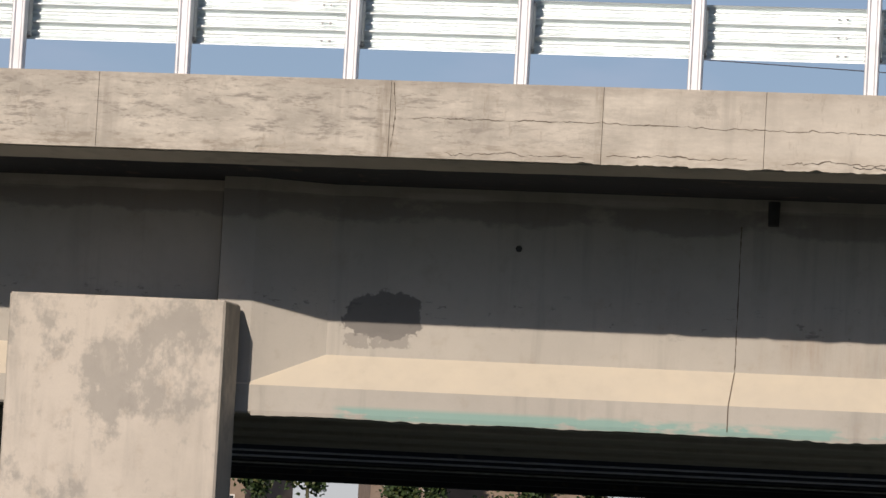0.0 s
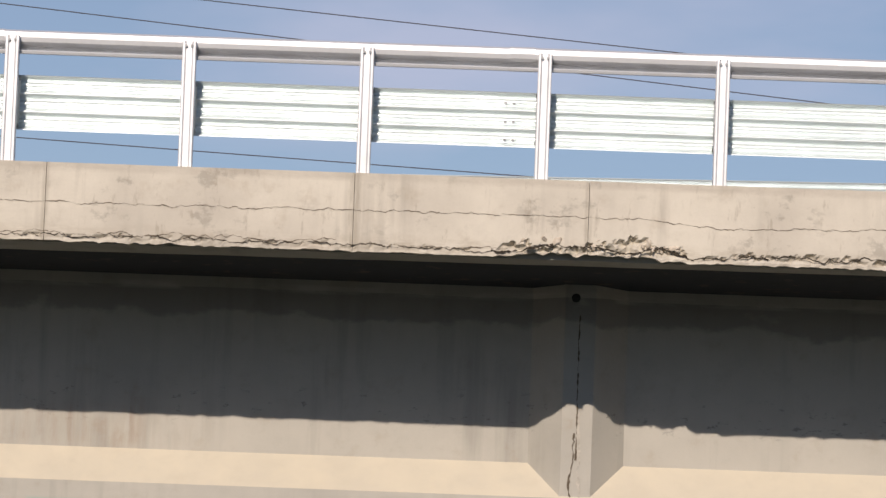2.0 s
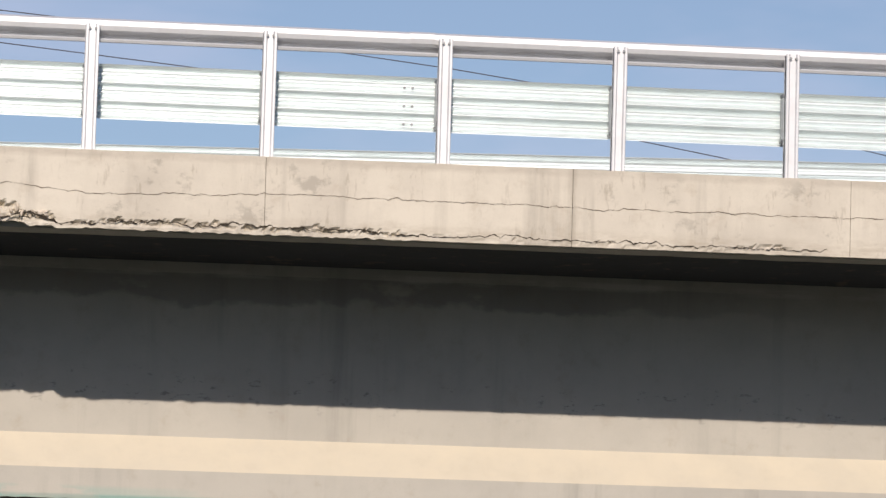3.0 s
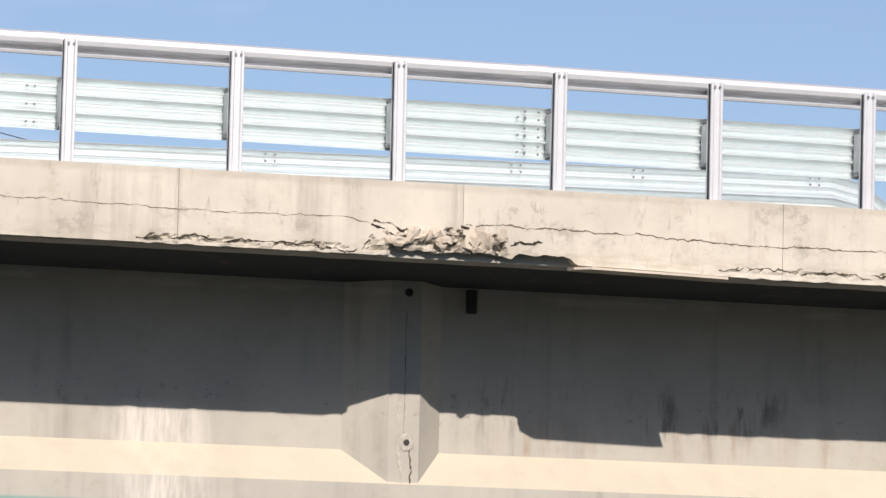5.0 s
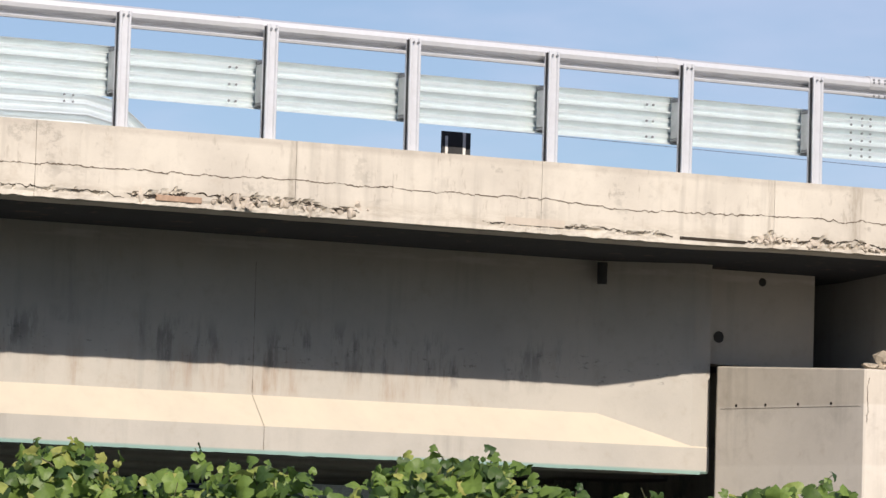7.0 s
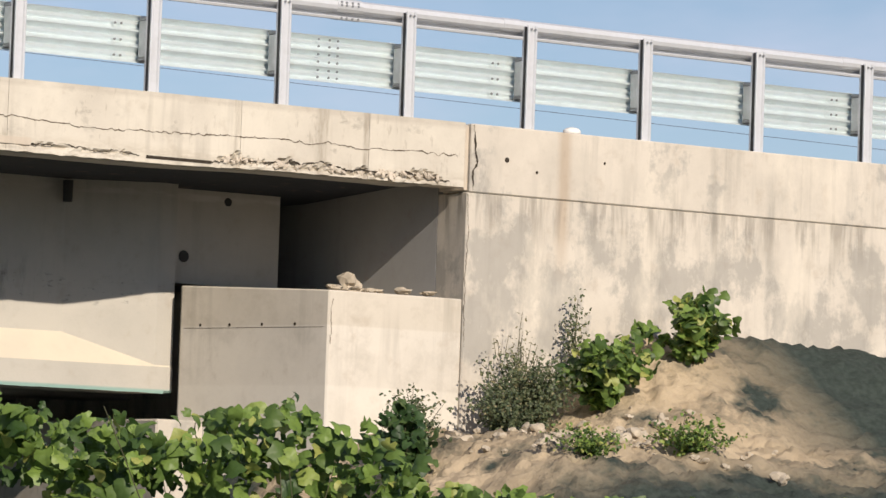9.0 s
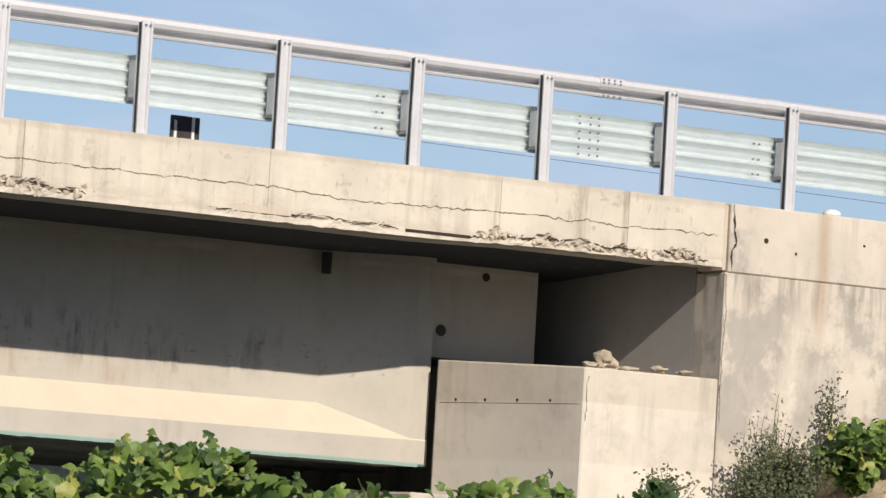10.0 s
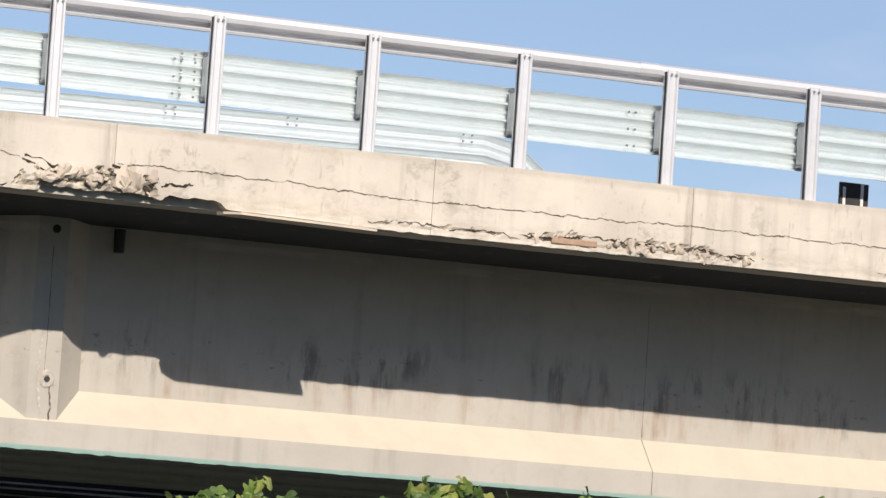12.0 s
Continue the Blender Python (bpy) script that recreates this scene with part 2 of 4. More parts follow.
FASCIA = concrete("edge concrete", (0.61, 0.565, 0.48), (0.36, 0.325, 0.28), 0.40, 0.55, extra=edge_stains)
GIRDER = concrete("girder concrete", (0.47, 0.446, 0.396), (0.315, 0.303, 0.276), 0.35, 0.45, extra=girder_stains_and_light)
WALL = concrete("wall concrete", (0.58, 0.53, 0.455), (0.38, 0.35, 0.30), 0.7, 0.6, extra=wall_stains)
# near-black concrete: the shade under the decks is put into the colour
SLAB_SHADE = concrete("shaded slab concrete", (0.034, 0.038, 0.046), (0.024, 0.027, 0.032), 0.3, 0.6)
BROKEN = concrete("broken concrete", (0.58, 0.51, 0.42), (0.30, 0.26, 0.21), 0.2, 0.7)
HAIR = plain("crack shade", (0.15, 0.12, 0.09), 0.95, vary=0.4, scale=20, spec=0.1)
CRACK = plain("crack", (0.055, 0.045, 0.035), 0.95, vary=0.4, scale=20, spec=0.1)
GALV = plain("galvanised steel", (0.66, 0.67, 0.69), 0.46, 0.38, vary=0.14, scale=3)
GALV_BEAM = plain("galvanised beam steel", (0.77, 0.835, 0.845), 0.39, 0.60, vary=0.10, scale=3)
GALV_DULL = plain("dull galvanised steel", (0.50, 0.52, 0.53), 0.55, 0.5, vary=0.2, scale=5)
BOLT = plain("bolt steel", (0.25, 0.26, 0.27), 0.5, 0.6)
RUST = plain("rusty brick", (0.42, 0.29, 0.20), 0.9, vary=0.3, scale=20)
BLACK = plain("dull black", (0.03, 0.03, 0.03), 0.7)
CABLE = plain("cable", (0.07, 0.07, 0.08), 0.7)
WHITE = plain("white plastic", (0.78, 0.76, 0.72), 0.5)


def weedy(nt, p, col):
    # green cover everywhere but on the bare bank by the wall
    n = noise_node(nt, p, 0.8, 6, 0.65)
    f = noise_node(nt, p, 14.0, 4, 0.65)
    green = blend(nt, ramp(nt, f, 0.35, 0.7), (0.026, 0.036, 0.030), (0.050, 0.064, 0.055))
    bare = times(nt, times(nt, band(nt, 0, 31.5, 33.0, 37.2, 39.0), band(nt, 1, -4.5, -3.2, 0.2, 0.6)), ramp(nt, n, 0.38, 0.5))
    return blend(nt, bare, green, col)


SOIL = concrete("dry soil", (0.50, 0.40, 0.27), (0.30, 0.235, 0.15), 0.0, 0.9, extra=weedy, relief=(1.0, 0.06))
STONE = plain("pale stone", (0.50, 0.43, 0.33), 0.9, vary=0.35, scale=12)
WOOD = plain("pale wood", (0.46, 0.32, 0.18), 0.8, vary=0.3, scale=14)
ASPHALT = plain("asphalt", (0.05, 0.05, 0.052), 0.9, vary=0.3, scale=6)
PLASTER = plain("plaster", (0.26, 0.20, 0.15), 0.9, vary=0.2, scale=1)
ROOFTILE = plain("roof tile", (0.33, 0.13, 0.08), 0.85, vary=0.35, scale=3)
GLASS_DARK = plain("window glass", (0.03, 0.035, 0.04), 0.15)
BARK = plain("stem", (0.085, 0.085, 0.04), 0.8, vary=0.3, scale=25)
VINE_LEAF = leafy("vine leaf", (0.04, 0.085, 0.02), (0.23, 0.34, 0.07), (0.42, 0.44, 0.12))
BUSH_LEAF = leafy("bush leaf", (0.06, 0.085, 0.04), (0.15, 0.18, 0.09), (0.28, 0.25, 0.13))
TREE_LEAF = leafy("tree leaf", (0.03, 0.06, 0.02), (0.07, 0.11, 0.035), (0.12, 0.13, 0.04))


# ---- mesh helpers ----
def link_mesh(name, bm, material, parent=None, label="", smooth=False):
    me = bpy.data.meshes.new(name)
    bmesh.ops.recalc_face_normals(bm, faces=bm.faces)
    bm.to_mesh(me)
    bm.free()
    me.materials.append(material)
    if smooth:
        me.polygons.foreach_set("use_smooth", [True] * len(me.polygons))
    ob = new(name, me)
    ob.parent = parent
    if label:
        ob["label"] = label
    return ob


def part(name, bm, material, parent, label="", smooth=False):
    return link_mesh(name, bm, material, parent, label, smooth)


def share(name, me, parent, m):
    ob = new(name, me)
    ob.parent = parent
    ob.matrix_local = m
    return ob


def empty(name, x=0, y=0, z=0):
    ob = new(name)
    ob.location = (x, y, z)
    bpy.context.view_layer.update()
    return ob


def box(bm, x0, x1, y0, y1, z0, z1, bevel=0.0):
    r = bmesh.ops.create_cube(bm, size=1)
    for v in r["verts"]:
        v.co = Vector(((x0 + x1) / 2 + v.co.x * (x1 - x0), (y0 + y1) / 2 + v.co.y * (y1 - y0), (z0 + z1) / 2 + v.co.z * (z1 - z0)))
    if bevel:
        es = list({e for v in r["verts"] for e in v.link_edges})
        bmesh.ops.bevel(bm, geom=es, offset=bevel, segments=1, affect="EDGES")
    return bm


def boxed(*a, **k):
    return box(bmesh.new(), *a, **k)


def loft(bm, rings, closed=True, caps=True):
    """Joins rings of points of one length into a skin."""
    vs = [[bm.verts.new(p) for p in r] for r in rings]
    n = len(rings[0])
    for a, b in zip(vs, vs[1:]):
        for k in range(n if closed else n - 1):
            q = (a[k], a[(k + 1) % n], b[(k + 1) % n], b[k])
            bm.faces.new(q)
    if caps and closed:
        bm.faces.new(vs[0])
        bm.faces.new(vs[-1])
    return bm


def extrude_x(profile, x0, x1):
    return loft(bmesh.new(), [[(x, y, z) for y, z in profile] for x in (x0, x1)])


def tube(bm, pts, r0, r1=None, sides=6):
    r1 = r0 if r1 is None else r1
    rings = []
    for k, p in enumerate(pts):
        p = Vector(p)
        d = (Vector(pts[min(k + 1, len(pts) - 1)]) - Vector(pts[max(k - 1, 0)])).normalized()
        u = d.orthogonal().normalized()
        w = d.cross(u)
        r = r0 + (r1 - r0) * k / (len(pts) - 1)
        rings.append([p + r * (math.cos(a) * u + math.sin(a) * w) for a in (2 * math.pi * j / sides for j in range(sides))])
    return loft(bm, rings)


def disc(bm, c, r, depth, axis="y", sides=14):
    """A short cylinder along y (or x) from c."""
    rings = []
    for d in (0, depth):
        ring = []
        for j in range(sides):
            a = 2 * math.pi * j / sides
            if axis == "y":
                ring.append((c[0] + r * math.cos(a), c[1] + d, c[2] + r * math.sin(a)))
            else:
                ring.append((c[0] + d, c[1] + r * math.cos(a), c[2] + r * math.sin(a)))
        rings.append(ring)
    return loft(bm, rings)


def fbm(x, y=0.0, z=0.0, octaves=4):
    return noise.fractal(Vector((x, y, z)), 0.8, 2.1, octaves)


def smooth01(a, b, x):
    t = min(1, max(0, (x - a) / (b - a)))
    return t * t * (3 - 2 * t)


# ---- ground ----
def ground_z(x, y):
    z = -6.1
    z -= 3.5 * smooth01(-24, -4, y) * (1 - smooth01(26, 33, x)) * (1 - smooth01(60, 120, y))      # the dip that the bridge crosses
    z += 2.85 * smooth01(29.5, 34.5, x) * smooth01(-11, -2.2, y)   # the bank against the wall
    z += 1.15 * smooth01(35.5, 37.5, x) * smooth01(-2.6, -0.3, y)
    z += 5.2 * (1 - smooth01(-40, -31, x)) * (1 - smooth01(60, 120, y)) * smooth01(-22, -2, y)      # an unseen far bank, added to block low sky under the bridge
    z += 16 * smooth01(50, 170, -y)                                # an unseen rise behind the lens, added to cut low sky light
    z += 7.3 * smooth01(90, 330, y)                                                              # the far slope
    if y > -14 and x > 26:
        z += 0.10 * fbm(x * 1.3, y * 1.3) + 0.07 * fbm(x * 4, y * 4) + 0.03 * fbm(x * 12, y * 12, 3.0)
    else:
        z += 0.15 * fbm(x * 0.3, y * 0.3)
    return z


def ground():
    def steps(parts):
        out = []
        for a, b, n in parts:
            out += [a + (b - a) * k / n for k in range(n)]
        return out + [parts[-1][1]]
    xs = steps([(-3000, -200, 8), (-200, -20, 18), (-20, 26, 23), (26, 32.5, 44), (32.5, 38.0, 110), (38.0, 42, 27), (42, 120, 26), (120, 3000, 8)])
    ys = steps([(-1500, -80, 8), (-80, -14, 22), (-14, -5, 45), (-5, 0.2, 104), (0.2, 1.5, 8), (1.5, 30, 16), (30, 400, 40), (400, 4000, 8)])
    verts = [(x, y, ground_z(x, y)) for y in ys for x in xs]
    n = len(xs)
    faces = [(j * n + i, j * n + i + 1, (j + 1) * n + i + 1, (j + 1) * n + i) for j in range(len(ys) - 1) for i in range(n - 1)]
    me = bpy.data.meshes.new("ground")
    me.from_pydata(verts, [], faces)
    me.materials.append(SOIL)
    me.polygons.foreach_set("use_smooth", [True] * len(me.polygons))
    tagged(new("ground", me), "dry yellow-brown earth bank with loose soil", "ground", kind="structure")


ground()

# ---- the deck: slab, edge beam ----
# XL lies far out of view, so that the deck blocks low sky
XL, XJ, XR = -32.0, 35.15, 60.0          # far left end, expansion joint, far right end
FY, FT, FB = -0.10, -0.02, -0.68         # edge beam: face, top, bottom
tagged(link_mesh("deck_slab", extrude_x([(0.40, -0.06), (10.2, -0.06), (10.2, -0.60), (8.0, -0.72), (2.9, -0.72), (0.40, -0.58)], XL, XJ - 0.02), SLAB_SHADE),
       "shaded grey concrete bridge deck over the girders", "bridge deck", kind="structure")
tagged(link_mesh("road", boxed(XL, XR, 0.45, 10.15, -0.055, -0.02), ASPHALT), "dark asphalt road on the bridge deck", "road", kind="structure")

JOINTS = [-4.9, -2.2, 0.40, 2.25, 3.64, 4.85, 7.44, 9.41, 11.99, 14.6, 17.0, 18.97, 21.57, 24.62, 27.23, 29.84, 32.45, 33.96, 35.13]
# stretches of broken lower edge: from, to, height of the broken zone, depth
SPALLS = [(-1.0, 4.4, 0.035, 0.012), (4.4, 8.6, 0.06, 0.03), (8.6, 10.3, 0.17, 0.07), (10.3, 13.3, 0.09, 0.05), (13.3, 16.8, 0.05, 0.03),
          (18.6, 20.6, 0.07, 0.05), (20.6, 22.05, 0.25, 0.10), (24.0, 25.5, 0.05, 0.035), (25.5, 27.9, 0.12, 0.06),
          (29.2, 31.3, 0.06, 0.04), (32.1, 34.95, 0.13, 0.06)]


def broken_depth(x, z):
    for a, b, h, d in SPALLS:
        if a <= x <= b:
            fade = smooth01(0, 0.15, x - a) * smooth01(0, 0.15, b - x)
            top = FB + h * fade * (0.75 + 0.75 * fbm(x * 2.3, 3.1) + 0.35 * fbm(x * 11, 8.0))
            if z < top:
                deep = d * fade * (0.55 + 0.9 * noise.noise(Vector((x * 9, z * 13, 2.0))) + 0.5 * noise.noise(Vector((x * 27, z * 30, 5.0))))
                if z < FB + 0.035:
                    deep *= 0.35
                return max(0.0, deep)
    return 0.0


def low_edge(x):
    """The lower front edge of the edge beam: pieces have fallen off."""
    z = FB + 0.075 * smooth01(22.0, 22.1, x) * (1 - smooth01(22.5, 22.68, x))
    for a, b, up in ((8.75, 10.05, 0.038), (20.85, 22.05, 0.060)):
        if a < x < b:
            z += smooth01(0, 0.12, x - a) * smooth01(0, 0.12, b - x) * (up + 0.03 * noise.noise(Vector((x * 4, 1, 6))) + 0.02 * noise.noise(Vector((x * 14, 5, 6))))
    z -= 0.032 * smooth01(22.7, 24.6, x) * (1 - smooth01(31.5, 33.0, x))
    if 2.0 < x < 13.3:
        z += 0.016 * noise.noise(Vector((x * 5, 3, 1))) + 0.012 * noise.noise(Vector((x * 17, 3, 1)))
    z += 0.018 * fbm(x * 6, 2.0) * smooth01(21.9, 22.0, x) * (1 - smooth01(22.6, 22.66, x))
    return z


def edge_panel(x0, x1, parent):
    nx, nz = max(2, int((x1 - x0) / 0.022)), 30
    verts, faces = [], []
    for i in range(nx + 1):
        x = x0 + (x1 - x0) * i / nx
        for k in range(nz + 1):
            lo = low_edge(x)
            z = lo + (FT - lo) * k / nz
            y = FY + broken_depth(x, z) + 0.003 * fbm(x * 2, z * 2)
            zz = z
            if k == 0:
                zz += 0.012 * noise.noise(Vector((x * 8, 0, 0))) * (1 if broken_depth(x, z + 0.05) > 0.005 else 0.15)
            verts.append((x, y, zz))
    w = nz + 1
    for i in range(nx):
        for k in range(nz):
            faces.append((i * w + k, (i + 1) * w + k, (i + 1) * w + k + 1, i * w + k + 1))
    base = len(verts)
    for i in range(nx + 1):
        x = x0 + (x1 - x0) * i / nx
        verts += [(x, 0.40, FT), (x, 0.40, low_edge(x) + 0.02)]
    for i in range(nx):
        a, b = base + 2 * i, base + 2 * i + 2
        faces.append((i * w + nz, (i + 1) * w + nz, b, a))
        faces.append((a, b, b + 1, a + 1))
        faces.append((a + 1, b + 1, (i + 1) * w, i * w))
    for i, flip in ((0, 1), (nx, 0)):
        ring = [i * w + k for k in range(nz + 1)] + [base + 2 * i, base + 2 * i + 1]
        faces.append(tuple(ring if flip else ring[::-1]))
    me = bpy.data.meshes.new("panel")
    me.from_pydata(verts, [], faces)
    me.materials.append(FASCIA)
    ob = new("panel", me)
    ob.parent = parent
    return ob


edge_beam = tagged(empty("edge_beam"), "cream concrete bridge edge beam with cracks and a broken lower edge", "bridge edge", kind="structure")
for a, b in zip(JOINTS, JOINTS[1:]):
    g = 0.0022
    edge_panel(a + g, b - g, edge_beam)
edge_panel(XL, JOINTS[0] - 0.006, edge_beam)


def core():
    """The sound inner part of the beam, which shows where the front edge has gone."""
    rings = []
    for k in range(int((XJ - XL) / 0.25)):
        x = XL + 0.25 * k
        low = FB - 0.032 * smooth01(22.7, 24.6, x) * (1 - smooth01(31.5, 33.0, x)) + 0.006 * noise.noise(Vector((x * 3, 0, 9)))
        rings.append([(x, 0.02, -0.45), (x, 0.05, low), (x, 0.44, low - 0.06 * (1 - smooth01(-2, 13, x))), (x, 0.44, -0.45)])
    return loft(bmesh.new(), rings)


part("core", core(), GIRDER, edge_beam)
# a strip of old formwork left sticking out below the edge
bm = bmesh.new()
loft(bm, [[(x, FY - out, FB - 0.045 - 0.02 * (x - 22.7)), (x, FY - out, FB - 0.022 - 0.02 * (x - 22.7)), (x, FY + 0.12, FB - 0.012 - 0.02 * (x - 22.7)), (x, FY + 0.12, FB - 0.045 - 0.02 * (x - 22.7))]
          for x, out in ((22.60, 0.05), (22.72, 0.19), (23.2, 0.20), (23.9, 0.20), (24.02, 0.19))])
part("formwork_strip", bm, BROKEN, edge_beam, "grey formwork strip left under the edge")


def crack_line(name, pts, width, parent, y=FY - 0.004, wander=0.012, seed=0.0, axis="x", material=CRACK):
    """A jagged dark ribbon along points (x, z) of a wall that faces the lens; pts in order."""
    bm = bmesh.new()
    top, low = [], []
    fine = []
    for (x0, z0), (x1, z1) in zip(pts, pts[1:]):
        n = max(2, int(math.hypot(x1 - x0, z1 - z0) / 0.018))
        fine += [(x0 + (x1 - x0) * k / n, z0 + (z1 - z0) * k / n) for k in range(n)]
    fine.append(pts[-1])
    for x, z in fine:
        s = x * 3.0 + z * 3.0 + seed
        off = wander * (fbm(s, seed) + 0.8 * noise.noise(Vector((s * 5, seed, 1))) + 0.5 * noise.noise(Vector((s * 16, seed, 3))))
        w = width * max(0.12, 0.6 + 1.0 * noise.noise(Vector((s * 2.2, 4, seed))) + 0.8 * noise.noise(Vector((s * 12, 7, seed))))
        if axis == "x":
            top.append(bm.verts.new((x, y, z + off + w / 2)))
            low.append(bm.verts.new((x, y, z + off - w / 2)))
        else:
            top.append(bm.verts.new((x + off + w / 2, y, z)))
            low.append(bm.verts.new((x + off - w / 2, y, z)))
    for k in range(len(top) - 1):
        bm.faces.new((top[k], top[k + 1], low[k + 1], low[k]))
    return part(name, bm, material, parent)


crack_line("crack", [(0.6, -0.34), (2.2, -0.33), (3.6, -0.35), (4.3, -0.35), (5.9, -0.355), (7.4, -0.335), (9.4, -0.325), (9.9, -0.33), (10.5, -0.385), (11.0, -0.375),
                     (12.4, -0.33), (14.5, -0.35), (17.3, -0.345), (19.3, -0.38), (20.5, -0.36), (20.7, -0.40)], 0.0065, edge_beam, wander=0.02, seed=1, material=HAIR)
crack_line("crack", [(21.6, -0.38), (21.9, -0.36), (23.2, -0.38), (24.3, -0.417), (26.1, -0.408), (27.3, -0.386), (29.0, -0.394), (29.9, -0.381), (30.8, -0.428),
                     (32.7, -0.369), (33.6, -0.375), (35.05, -0.36)], 0.013, edge_beam, wander=0.022, seed=2, material=HAIR)
# dark ribbons along the broken zones paint the shade in their gaps
for k, (a, b, h, d) in enumerate(SPALLS):
    if 0.025 < d < 0.10:
        n = max(2, int((b - a) / 0.25))
        pts = [(a + (b - a) * j / n, FB + 0.03 + h * (0.40 + 0.5 * noise.noise(Vector((a + j * 1.7, k, 2)))) * smooth01(0, 0.2, j / n) * smooth01(0, 0.2, 1 - j / n)) for j in range(n + 1)]
        pts = [(x, max(z, low_edge(x) + 0.04)) for x, z in pts]
        crack_line("crack", pts, min(0.04, 0.002 + 0.32 * d), edge_beam, y=FY - 0.003, wander=0.03, seed=10 + k)
# wider ribbons here paint the dark cavities of the largest break
crack_line("crack", [(20.72, -0.41), (20.95, -0.49), (21.25, -0.50), (21.6, -0.46), (21.85, -0.50), (21.95, -0.53)], 0.03, edge_beam, wander=0.03, seed=33)
crack_line("crack", [(21.55, -0.40), (21.68, -0.43), (21.80, -0.47), (21.86, -0.56), (21.92, -0.60)], 0.035, edge_beam, wander=0.02, seed=35)
crack_line("crack", [(22.02, -0.54), (22.10, -0.50), (22.2, -0.515), (22.32, -0.49)], 0.032, edge_beam, wander=0.02, seed=36)
crack_line("crack", [(20.74, -0.37), (20.9, -0.40), (21.0, -0.45), (21.06, -0.43)], 0.03, edge_beam, wander=0.02, seed=37)
for x0, x1, z in ((0.9, 2.1, -0.62), (2.3, 3.5, -0.60), (3.8, 5.6, -0.605), (5.7, 7.3, -0.59), (7.5, 8.7, -0.61)):
    crack_line("crack", [(x0, z - 0.02), (x0 + 0.4, z), (x1 - 0.5, z - 0.012), (x1, z + 0.004)], 0.007, edge_beam, wander=0.025, seed=50 + x0, material=HAIR)
crack_line("crack", [(0.43, -0.04), (0.45, -0.3), (0.42, -0.60)], 0.012, edge_beam, wander=0.008, axis="z", seed=0.43, material=HAIR)

# ---- girders ----
GW, GF = 2.50, 2.20                       # web face, flange face
GT, GS, GA, GB = -0.655, -2.26, -2.576, -2.84   # under the slab, foot of the web, flange edge, underside
GX0, GX1 = -1.62, 33.15


def girder_rings(stations, shift, which):
    rings = []
    for x, y in stations:
        zs = GS + (GA - GS) * (GW - y) / (GW - GF)
        f = {"web": [(y, GT), (y, zs - 0.0005)], "bottom_flange": [(y, zs - 0.0005), (GF - 0.0005, GA - 0.001), (GF, GB + 0.02), (GF + 0.02, GB)]}[which]
        c = 2.70
        f = f + [(2 * c - yy, zz) for yy, zz in reversed(f)]
        rings.append([(x, yy + shift, zz) for yy, zz in f])
    return rings


def girder(shift, stations, label):
    g = tagged(empty("girder", 16, 2.7 + shift, GB), label, "bridge girder", group="bridge girders")
    inv = Matrix.Translation((-16, -2.7 - shift, -GB))
    for which in ("web", "bottom_flange"):
        bm = loft(bmesh.new(), girder_rings(stations, shift, which))
        bm.transform(inv)
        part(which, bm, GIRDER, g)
    return g, inv


STATIONS = [(GX0, 2.215), (-1.30, 2.215), (-0.65, GW), (8.98, GW), (9.27, 2.215), (9.54, 2.215), (9.83, GW),
            (21.29, GW), (21.66, 2.215), (21.96, 2.215), (22.25, GW), (31.99, GW), (32.95, 2.215), (GX1, 2.215)]
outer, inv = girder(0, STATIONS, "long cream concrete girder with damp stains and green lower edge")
bm = boxed(GX1 - 0.01, 34.58, 2.50, 2.90, -1.685, GT)
bm.transform(inv)
part("nib", bm, GIRDER, outer)
for x, z, r, d in [(33.415, -1.401, 0.062, 0.02), (33.933, -0.80, 0.045, 0.02), (1.094, -1.223, 0.03, 0.02)]:
    bm = disc(bmesh.new(), (x, GW - 0.006, z), r, 0.012)
    bm.transform(inv)
    part("drain_hole", bm, BLACK, outer)
for x, z, r in [(9.36, -0.80, 0.04), (21.83, -0.79, 0.04), (21.84, -2.19, 0.028)]:
    bm = disc(bmesh.new(), (x, 2.208, z), r, 0.012)
    bm.transform(inv)
    part("drain_hole", bm, BLACK, outer)
for x, w in [(3.12, 0.012), (28.08, 0.006), (9.40, 0.02), (21.81, 0.01)]:
    front = 2.211 if w in (0.02, 0.01) else GW - 0.004
    c = crack_line("joint_line", [(x, -0.95), (x, -2.24)], w, outer, y=front, wander=0.006, axis="z", seed=x, material=HAIR)
    c.matrix_parent_inverse = inv
    if w not in (0.02, 0.01):
        bm = bmesh.new()
        rows = [[bm.verts.new((x + d * w * 0.35, y, z)) for d in (-1, 1)] for y, z in ((GW - 0.005, GS), (GF - 0.006, GA), (GF - 0.006, GB + 0.03))]
        for a, b in zip(rows, rows[1:]):
            bm.faces.new((a[0], a[1], b[1], b[0]))
        bm.transform(inv)
        part("joint_line", bm, HAIR, outer)
for k in range(1, 4):
    girder(2.55 * k, [(XL, GW), (34.5, GW)], "shaded grey concrete girder under the deck")

# rough seams down the middle of the two stiffeners, and a chipped ring round the drain hole
CHALK = plain("chalky mortar", (0.54, 0.505, 0.445), 0.95, vary=0.35, scale=25, spec=0.1)
